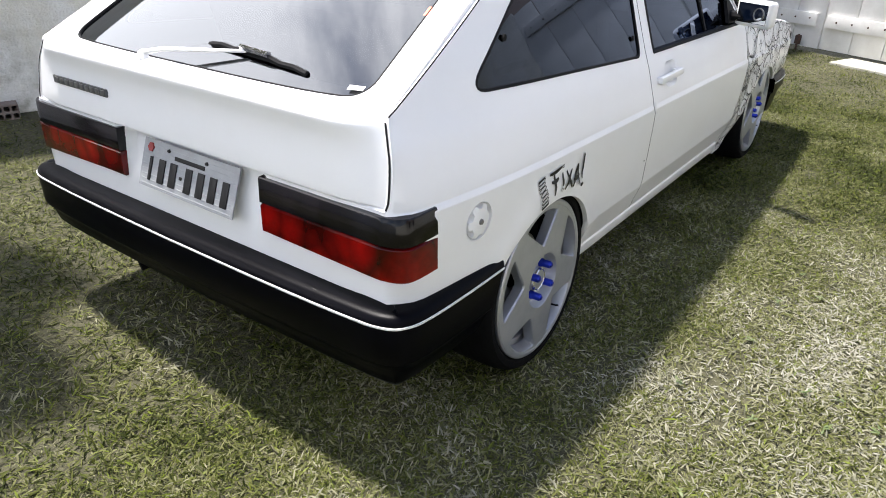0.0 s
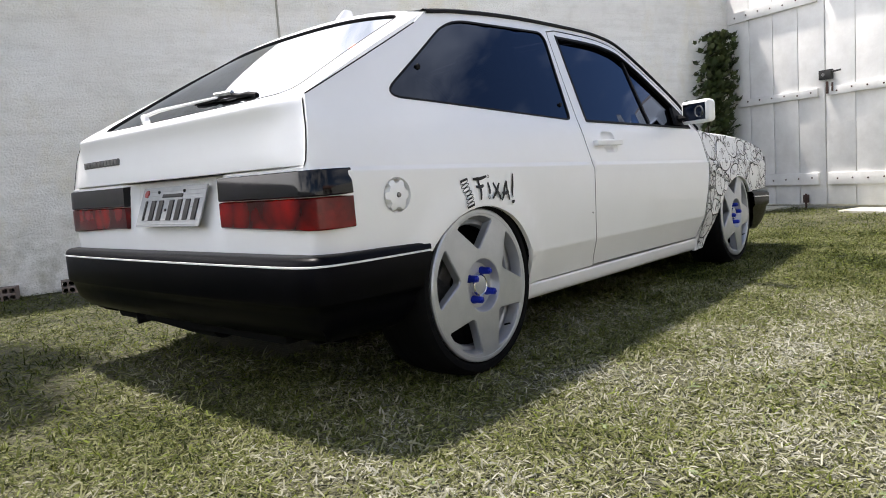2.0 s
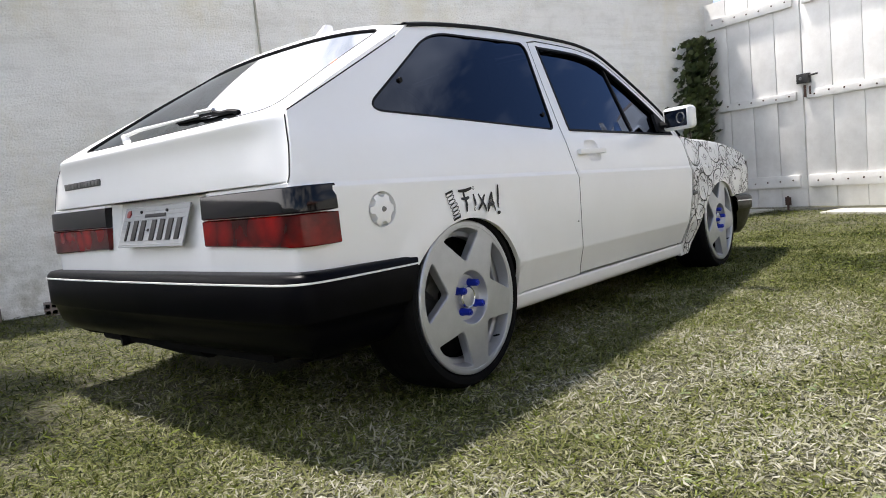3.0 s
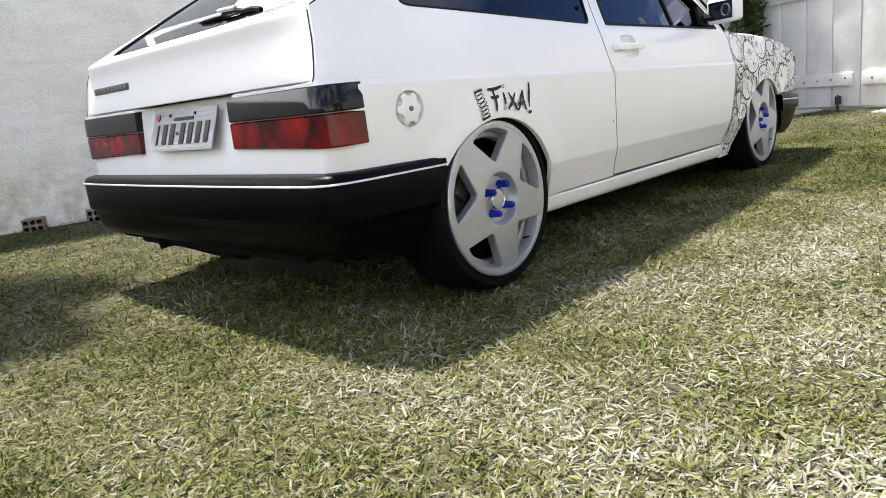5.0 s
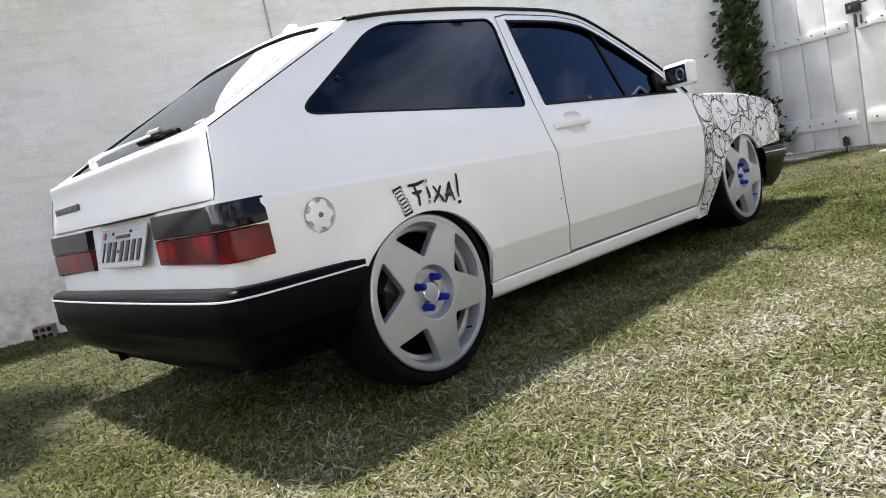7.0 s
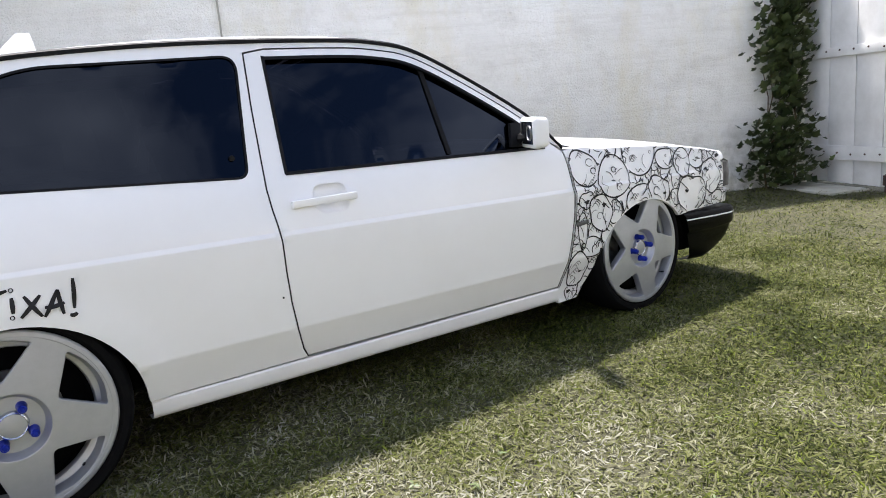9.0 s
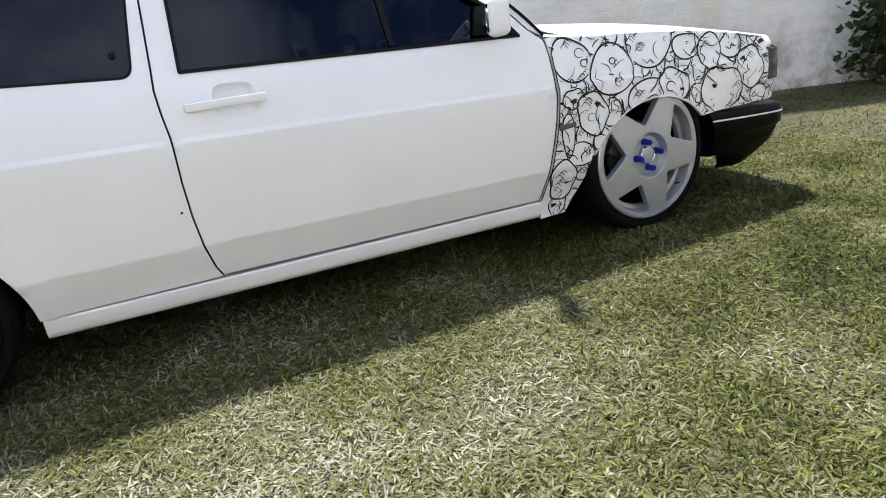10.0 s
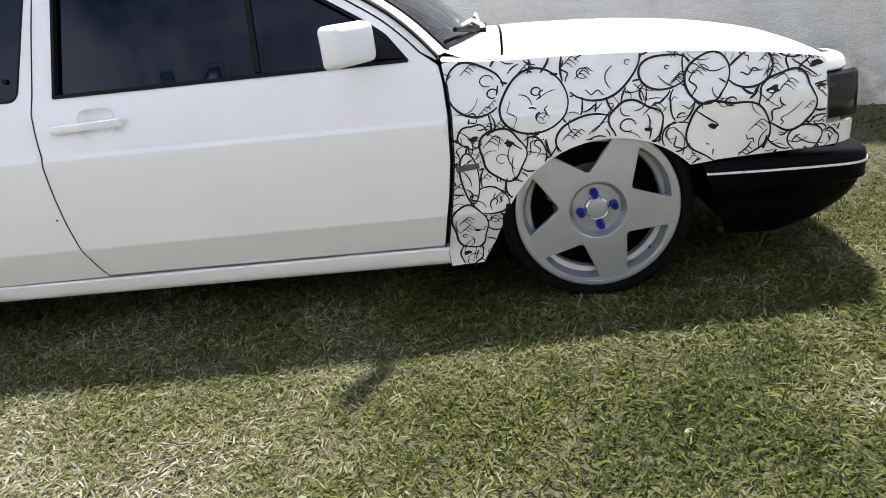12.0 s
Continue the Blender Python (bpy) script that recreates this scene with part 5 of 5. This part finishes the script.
LETTERS = [STROKES[:3], STROKES[3:4], STROKES[4:6], STROKES[6:9], STROKES[9:]]
for k, letter in enumerate(LETTERS):
    bm = bmesh.new()
    for s in letter:
        ribbon(smooth_line(s, 14), 0.0105, ink, bm, False, False)
    if k == 1:
        for c in ((0.055, 0.616), (0.047, 0.551)):
            ribbon([(c[0] + 0.0045 * math.cos(a), c[1] + 0.0045 * math.sin(a)) for a in (2 * math.pi * i / 14 for i in range(14))], 0.0022, ink, bm, True)
    part("letter_decal", bm, INK, qp, "black hand-drawn letter of the word FIXA!")

# door paint chip
bm = lathe([(0, -0.0012), (0.003, -0.001), (0.0035, 0.0)], None, 10)
c = part("paint_chip", bm, INK, qp)
c.location = (0.722, -half_width(0.722, 0.44), 0.44)

# badge on the fender: a plain bar
fen = [o for o in car.children if o.name.startswith("front_fender")][0]
bm = bmesh.new()
box(bm, -0.034, 0.034, -0.004, 0.002, -0.0085, 0.0085, 0.002)
fb = part("fender_badge", bm, GREY, fen, "grey badge bar")
fb.matrix_local = Matrix.Translation((1.995, -half_width(1.995, 0.452), 0.452)) @ Matrix.Rotation(radians(-4), 4, "Y")

# ink doodles on the fender: round outlines, overlaps hidden behind the ones before, with loose strokes
rng = random.Random(11)
OVALS = [(2.724, 0.467, 0.108, 0.092), (2.200, 0.612, 0.100, 0.078), (2.385, 0.690, 0.112, 0.088), (2.884, 0.530, 0.080, 0.077), (2.673, 0.618, 0.058, 0.066),
         (2.038, 0.665, 0.075, 0.076), (2.473, 0.522, 0.074, 0.060), (2.560, 0.648, 0.066, 0.050), (2.345, 0.505, 0.088, 0.060), (2.100, 0.480, 0.066, 0.070),
         (1.998, 0.420, 0.027, 0.072), (2.182, 0.470, 0.042, 0.045), (1.980, 0.262, 0.055, 0.074), (2.790, 0.625, 0.062, 0.045), (2.585, 0.470, 0.040, 0.045),
         (2.965, 0.600, 0.05, 0.04), (2.05, 0.345, 0.05, 0.045), (2.935, 0.42, 0.05, 0.035), (2.02, 0.54, 0.04, 0.035), (2.30, 0.60, 0.03, 0.06), (2.60, 0.56, 0.035, 0.045)]


def on_fender(p):
    return inside([p], FENDER)[0] and math.hypot(p[0] - ARCH_F[0], p[1] - ARCH_F[1]) > ARCH_F[2] + 0.004


def within(p, o, grow=1.0):
    return ((p[0] - o[0]) / (o[2] * grow)) ** 2 + ((p[1] - o[1]) / (o[3] * grow)) ** 2 < 1


# smaller shapes fill the room between the large ones
for _ in range(4000):
    p = (rng.uniform(1.93, 3.02), rng.uniform(0.13, 0.74))
    if len(OVALS) < 48 and on_fender(p) and not any(within(p, o, 1.06) for o in OVALS):
        OVALS.append((p[0], p[1], rng.uniform(0.03, 0.055), rng.uniform(0.03, 0.05)))


fink = flank(-1, 0.0022)


def runs(line, hide=(), closed=False):
    run = []
    for p in list(line) + ([line[0]] if closed else []):
        if on_fender(p) and not any(within(p, o) for o in hide):
            run.append(p)
        else:
            if len(run) > 2:
                yield run
            run = []
    if len(run) > 2:
        yield run


def draw(bm, line, width, hide=()):
    for run in runs(line, hide):
        ribbon(run, width, fink, bm, False, False)


bm2 = bmesh.new()
for k, o in enumerate(OVALS):
    hide = OVALS[:k]
    ph = [rng.uniform(0, 6.28) for _ in range(4)]
    loop = []
    for a in (2 * math.pi * i / 80 for i in range(80)):
        q = 1 + 0.07 * math.sin(2 * a + ph[0]) + 0.04 * math.sin(3 * a + ph[1]) + (0.05 * math.sin(5 * a + ph[3]) if k % 3 == 0 else 0)
        loop.append((o[0] + o[2] * q * math.cos(a), o[1] + o[3] * q * (1 + 0.05 * math.sin(2 * a + ph[2])) * math.sin(a)))
    for run in runs(loop, hide, True):
        part("ink_line", ribbon(run, 0.0068 if o[2] > 0.05 else 0.0055, fink, None, False, False), INK, fen)
    # a blot of solid ink in some of the shapes
    if k % 3 == 0:
        c = (o[0] + o[2] * rng.uniform(-0.5, 0.5), o[1] + o[3] * rng.uniform(-0.5, 0.5))
        r = rng.uniform(0.009, 0.017)
        blot = [(c[0] + r * (1 + 0.3 * math.sin(3 * a + ph[1])) * math.cos(a), c[1] + 0.6 * r * (1 + 0.3 * math.sin(2 * a + ph[2])) * math.sin(a)) for a in (2 * math.pi * i / 24 for i in range(24))]
        if all(on_fender(p) for p in blot) and not any(within(p, h) for p in blot for h in hide):
            part("ink_blot", sheet([turn_left(blot)], 0.02, fink), INK, fen)
    # loose strokes: arcs, waves, hatching, small loops
    for _ in range(int(7 * (o[2] + o[3]) / 0.12)):
        a, r = rng.uniform(0, 6.28), 0.92 * math.sqrt(rng.random())
        cx, cz = o[0] + o[2] * r * math.cos(a), o[1] + o[3] * r * math.sin(a)
        kind = rng.random()
        size = rng.uniform(0.010, 0.045)
        t = rng.uniform(-1.6, 1.6)
        if kind < 0.5:
            bend = rng.uniform(-1.4, 1.4)
            line = [(cx + size * s * math.cos(t) - bend * size * s * s * math.sin(t) * 0.5, cz + size * s * math.sin(t) + bend * size * s * s * math.cos(t) * 0.5) for s in np.linspace(-1, 1, 12)]
        elif kind < 0.6:
            line = [(cx + size * 0.5 * math.cos(b), cz + size * 0.4 * math.sin(b)) for b in np.linspace(0, 5.2, 16)]
        elif kind < 0.82:
            line = [(cx + size * s * math.cos(t) - 0.22 * size * math.sin(s * 5) * math.sin(t), cz + size * s * math.sin(t) + 0.22 * size * math.sin(s * 5) * math.cos(t)) for s in np.linspace(-1, 1, 24)]
        else:
            for j in range(3):
                draw(bm2, [(cx + 0.008 * j + size * 0.5 * s, cz + 0.007 * j + 0.25 * size * math.cos(2.2 * s)) for s in np.linspace(-1, 1, 10)], 0.0026, hide)
            continue
        draw(bm2, line, rng.choice((0.0024, 0.0034, 0.0046)), hide)
for _ in range(420):
    p = (rng.uniform(1.96, 3.05), rng.uniform(0.13, 0.74))
    if any(within(p, o) for o in OVALS):
        continue
    t = rng.uniform(0, 3.14)
    L = rng.uniform(0.012, 0.05)
    draw(bm2, [(p[0] + L * s * math.cos(t), p[1] + L * s * math.sin(t) + 0.4 * L * s * s) for s in np.linspace(-1, 1, 12)], rng.choice((0.003, 0.005, 0.008)), OVALS)
tagged(part("stroke_decal", bm2, INK, fen, "fine black ink strokes"), kind="stuff")
bm = bmesh.new()
edge = [(x + 0.007, z) for x, z in SEAM_F]
ribbon(dense(edge[:-1], 0.03, False), 0.0045, fink, bm)
part("edge_line", bm, INK, fen)


# ---- climbing plant in the corner ----
plant = thing("climbing_plant", "leafy green creeper climbing in the wall and gate corner", "plant", m=YARD)
rng = random.Random(5)
for k in range(6):
    x = -0.14 - 0.06 * k
    pts = [(x, -0.10, 0.0)]
    for z in np.arange(0.2, 1.75 - 0.12 * k, 0.2):
        pts.append((x * 0.9 + rng.uniform(-0.06, 0.06), -0.07 + rng.uniform(-0.03, 0.03), z))
    part("stem", tube(pts, 0.010, None, 6, 0.35), STEM, plant)
leaf_bm = bmesh.new()
outline = [(0, 0), (0.42, 0.22), (0.30, 0.42), (0.62, 0.62), (0.30, 0.70), (0, 1.15), (-0.30, 0.70), (-0.62, 0.62), (-0.30, 0.42), (-0.42, 0.22)]
mid = [leaf_bm.verts.new((0, y, 0.10 * math.sin(y * 2.6) - 0.10 * y * y)) for y in (0, 0.5, 1.15)]
vv = [mid[0]] + [leaf_bm.verts.new((x, y, -0.16 * abs(x) + 0.08 * math.sin(y * 3) - 0.10 * y * y)) for x, y in outline[1:5]] + [mid[2]]
ww = [mid[2]] + [leaf_bm.verts.new((x, y, -0.16 * abs(x) + 0.08 * math.sin(y * 3) - 0.10 * y * y)) for x, y in outline[6:]] + [mid[0]]
leaf_bm.faces.new((mid[0], vv[1], vv[2], mid[1]))
leaf_bm.faces.new((mid[1], vv[2], vv[3], vv[4]))
leaf_bm.faces.new((mid[1], vv[4], mid[2]))
leaf_bm.faces.new((mid[2], ww[1], mid[1]))
leaf_bm.faces.new((mid[1], ww[1], ww[2], ww[3]))
leaf_bm.faces.new((mid[1], ww[3], ww[4], mid[0]))
leaf_me = bpy.data.meshes.new("leaf")
leaf_bm.to_mesh(leaf_me)
leaf_bm.free()
finish(leaf_me, LEAF, 80)
n_leaf = LEAF.node_tree.nodes
info = n_leaf.new("ShaderNodeObjectInfo")
hue = n_leaf.new("ShaderNodeHueSaturation")
rngn = n_leaf.new("ShaderNodeMapRange")
rngn.inputs["To Min"].default_value, rngn.inputs["To Max"].default_value = 0.55, 1.5
LEAF.node_tree.links.new(info.outputs["Random"], rngn.inputs[0])
LEAF.node_tree.links.new(rngn.outputs[0], hue.inputs["Value"])
pr = n_leaf["Principled BSDF"]
LEAF.node_tree.links.new(pr.inputs["Base Color"].links[0].from_socket, hue.inputs["Color"])
LEAF.node_tree.links.new(hue.outputs[0], pr.inputs["Base Color"])


def leaf_spot():
    while True:
        z = rng.uniform(0.02, 1.86)
        if z < 0.62:
            x, dep = rng.gauss(-0.40, 0.145), rng.uniform(0.04, 0.42)
            if rng.random() < 0.15 and z > 0.45:
                continue
        elif z < 0.86:
            x, dep = rng.gauss(-0.22, 0.09), rng.uniform(0.03, 0.17)
            if rng.random() < 0.45:
                continue
        else:
            h = (z - 0.86) / 1.0
            x, dep = rng.gauss(-0.28 + 0.20 * max(0, h - 0.55), 0.135 * (1.05 - 0.5 * abs(h - 0.4))), rng.uniform(0.02, 0.20)
        if -0.78 < x < -0.03:
            return x, -dep, z


rest = bmesh.new()
for k in range(1600):
    x, y, z = leaf_spot()
    s = rng.uniform(0.042, 0.082)
    m = Matrix.Translation((x, y, z)) @ Euler((rng.uniform(1.9, 3.1), rng.uniform(-0.7, 0.7), rng.uniform(-1.2, 1.2))).to_matrix().to_4x4() @ Matrix.Diagonal((s, s, s, 1))
    if k < 300:
        shared("leaf", leaf_me, plant, m)
    else:
        rest.from_mesh(leaf_me)
        rest.verts.ensure_lookup_table()
        bmesh.ops.transform(rest, matrix=m, verts=rest.verts[-len(leaf_me.vertices):])
ob = part("foliage", rest, LEAF, plant, angle=80)
tagged(ob, kind="stuff")


# ---- unseen small tree added at the west side of the yard, to shade the lawn ----
tree = thing("yard_tree", "unseen small leafy tree added to shade the lawn", "tree", m=pose(-1.92, 2.68, 0))
part("trunk", tube([(0, 0, 0), (0.05, -0.02, 0.9), (0.12, -0.03, 1.7), (0.35, -0.1, 2.4), (0.55, -0.2, 2.9)], 0.075, None, 10, 0.4), STEM, tree)
trng = random.Random(8)
for k in range(9):
    a = 0.7 * k
    part("limb", tube([(0.15 + 0.03 * k, -0.05, 1.75 + 0.1 * k), (0.5 + 0.4 * math.cos(a), -0.2 + 0.4 * math.sin(a), 2.5 + 0.06 * k), (0.75 + 0.7 * math.cos(a), -0.3 + 0.75 * math.sin(a), 2.9 + 0.05 * k)], 0.03, None, 6, 0.3), STEM, tree)
lv = np.array([v.co[:] for v in leaf_me.vertices])
lf = [tuple(p.vertices) for p in leaf_me.polygons]
cv, cf = [], []
while len(cv) < 6500 * len(lv):
    p = Vector((trng.uniform(-1, 1), trng.uniform(-1, 1), trng.uniform(-1, 1)))
    if p.length > 0.92 + 0.35 * noise.noise(p * 2.3):
        continue
    s = trng.uniform(0.06, 0.10)
    p = Vector((p.x * 0.78, p.y * 1.02, p.z * 0.42))
    m = Matrix.Translation(p + Vector((0.74, -0.42, 3.0))) @ Euler([trng.uniform(0, 6.28) for _ in range(3)]).to_matrix().to_4x4() @ Matrix.Diagonal((s, s, s, 1))
    o = len(cv)
    cv += [tuple(m @ Vector(v)) for v in lv]
    cf += [tuple(o + i for i in f) for f in lf]
me = bpy.data.meshes.new("crown")
me.from_pydata(cv, [], cf)
finish(me, LEAF, 80)
crown = new("crown", me)
crown.parent = tree
tagged(crown, kind="stuff")


# ---- lawn ----
def lawn(name, count, region, size, skip, seed, label, flat=0.82, broad=0.0046):
    g = np.random.default_rng(seed)
    x0, x1, y0, y1 = region
    x, y = g.uniform(x0, x1, count), g.uniform(y0, y1, count)
    x, y = x + g.normal(0, 0.22, count), y + g.normal(0, 0.16, count)
    keep = ~skip(x, y)
    # tufts and thin spots
    f = np.sin(x * 7.3 + 1.3 * np.sin(y * 5.1)) * np.sin(y * 8.7 + 1.7 * np.sin(x * 4.3)) + 0.6 * np.sin(x * 23 + y * 17) * np.sin(y * 29 - x * 11)
    keep &= g.random(count) < 0.72 + 0.26 * f
    bare = np.exp(-(((x - 0.22) / 0.16) ** 2 + ((y + 1.30) / 0.13) ** 2)) + 0.4 * np.exp(-(((x - 4.6) / 0.5) ** 2 + ((y + 0.1) / 0.5) ** 2)) + 0.7 * np.exp(-(((x - 1.25) / 0.2) ** 2 + ((y + 1.62) / 0.12) ** 2))
    keep &= g.random(count) > 0.75 * bare
    x, y = x[keep], y[keep]
    n = len(x)
    yaw = g.uniform(0, 2 * np.pi, n)
    L = size * (0.45 + 1.5 * g.random(n) ** 1.6)
    wdt = np.clip(L * g.uniform(0.10, 0.25, n), 0.0011, broad)
    lean = np.where(g.random(n) > flat, g.uniform(0.5, 1.15, n), g.uniform(1.25, 1.57, n))
    z = np.array([ground_height(a, b) for a, b in zip(x, y)]) - 0.003
    dx, dy = np.cos(yaw), np.sin(yaw)
    px, py = -dy, dx
    twist = g.uniform(-0.8, 0.8, n)
    pts = np.zeros((n, 5, 3))
    h1, r1 = 0.55 * L * np.cos(lean * 0.93), 0.55 * L * np.sin(lean * 0.93)
    h2, r2 = h1 + 0.45 * L * np.cos(lean * 1.08), r1 + 0.45 * L * np.sin(lean * 1.08)
    base = g.uniform(0.0, 0.016, n) * g.random(n)
    for k, (h, r, w) in enumerate(((0 * L, 0 * L, 0.35 * wdt), (h1, r1, wdt * 0.5))):
        for j, s in enumerate((-1, 1)):
            pts[:, 2 * k + j, 0] = x + dx * r + px * w * s
            pts[:, 2 * k + j, 1] = y + dy * r + py * w * s
            pts[:, 2 * k + j, 2] = z + base + h + twist * w * s
    pts[:, 4, 0], pts[:, 4, 1], pts[:, 4, 2] = x + dx * r2, y + dy * r2, np.maximum(z + base + h2, z + 0.003)
    me = bpy.data.meshes.new(name)
    me.vertices.add(5 * n)
    me.vertices.foreach_set("co", pts.ravel())
    o = (np.arange(n) * 5)[:, None]
    loops = np.concatenate([o + 0, o + 1, o + 3, o + 2, o + 2, o + 3, o + 4], 1).ravel()
    me.loops.add(7 * n)
    me.loops.foreach_set("vertex_index", loops)
    me.polygons.add(2 * n)
    st = np.stack([np.arange(n) * 7, np.arange(n) * 7 + 4], 1).ravel()
    me.polygons.foreach_set("loop_start", st)
    me.polygons.foreach_set("use_smooth", [True] * (2 * n))
    me.materials.append(GRASS)
    me.update(calc_edges=True)
    return tagged(new(name, me), label, "grass", kind="stuff")


A = (-2.0, 3.9, -2.35, -0.1)


def under_car(x, y):
    return (x > -0.2) & (x < 2.9) & (y > 0.0) & (y < 0.65)


def in_a(x, y):
    return (x > A[0]) & (x < A[1]) & (y > A[2]) & (y < A[3])


ct, sn = math.cos(radians(23)), math.sin(radians(23))


def outside_yard(x, y):
    u, v = (x - 6.3) * ct - (y - 0.55) * sn, (x - 6.3) * sn + (y - 0.55) * ct
    slabs = (u > -0.36) & (((v < -0.12) & (v > -0.8)) | (v < -1.5))
    return (u > -0.03) | (v > -0.02) | slabs


lawn("lawn_grass", 640000, A, 0.0165, under_car, 1, "short patchy lawn, green with dry straw-coloured leaves")
lawn("lawn_thatch", 260000, A, 0.011, under_car, 6, "fine dry thatch between the leaves of the lawn", 0.95, 0.0026)
lawn("lawn_grass", 110000, (-2.6, 7.0, -3.4, 0.9), 0.024, lambda x, y: under_car(x, y) | outside_yard(x, y), 2, "short patchy lawn towards the gate")
lawn("lawn_grass", 130000, (-3.2, 0.0, -0.1, 3.4), 0.025, lambda x, y: under_car(x, y) | outside_yard(x, y), 3, "short patchy lawn along the wall")
lawn("lawn_grass", 30000, (0.2, 5.5, 0.5, 3.0), 0.028, lambda x, y: under_car(x, y) | outside_yard(x, y), 5, "short lawn between car and wall")
lawn("lawn_grass", 70000, (-7.5, 6.0, -9.0, 4.6), 0.036, lambda x, y: under_car(x, y) | in_a(x, y) | outside_yard(x, y), 4, "thin lawn over the rest of the yard")


lawn("lawn_grass", 70000, (3.6, 6.8, -2.4, 1.2), 0.017, outside_yard, 7, "thin worn grass before the gate")


# broad-leaved weeds in the lawn
wrng = random.Random(3)
wb = bmesh.new()
for k in range(40):
    x, y = wrng.uniform(-1.2, 3.6), wrng.uniform(-2.2, -0.95)
    if wrng.random() < 0.6:
        x, y = wrng.gauss(0.2, 0.9), wrng.gauss(-1.75, 0.22)
    for j in range(wrng.randint(4, 7)):
        s = wrng.uniform(0.006, 0.012)
        m = Matrix.Translation((x, y, 0.016 + wrng.uniform(0, 0.012))) @ Euler((wrng.uniform(-0.2, 0.35), wrng.uniform(-0.3, 0.3), wrng.uniform(0, 6.28))).to_matrix().to_4x4() @ Matrix.Diagonal((s * 0.55, s, s, 1))
        vs = [wb.verts.new(m @ Vector(p)) for p in ((0, 0, 0), (0.55, 0.6, 0.05), (0.6, 1.1, 0.02), (0, 1.9, -0.1), (-0.6, 1.1, 0.02), (-0.55, 0.6, 0.05))]
        wb.faces.new(vs)
WEED = mat("weed leaf", (0.08, 0.115, 0.035), 0.55, second=(0.14, 0.165, 0.06), scale=25, amount=0.8)
tagged(part("lawn_weeds", wb, WEED), "small broad-leaved weeds in the lawn", "weed", kind="stuff")
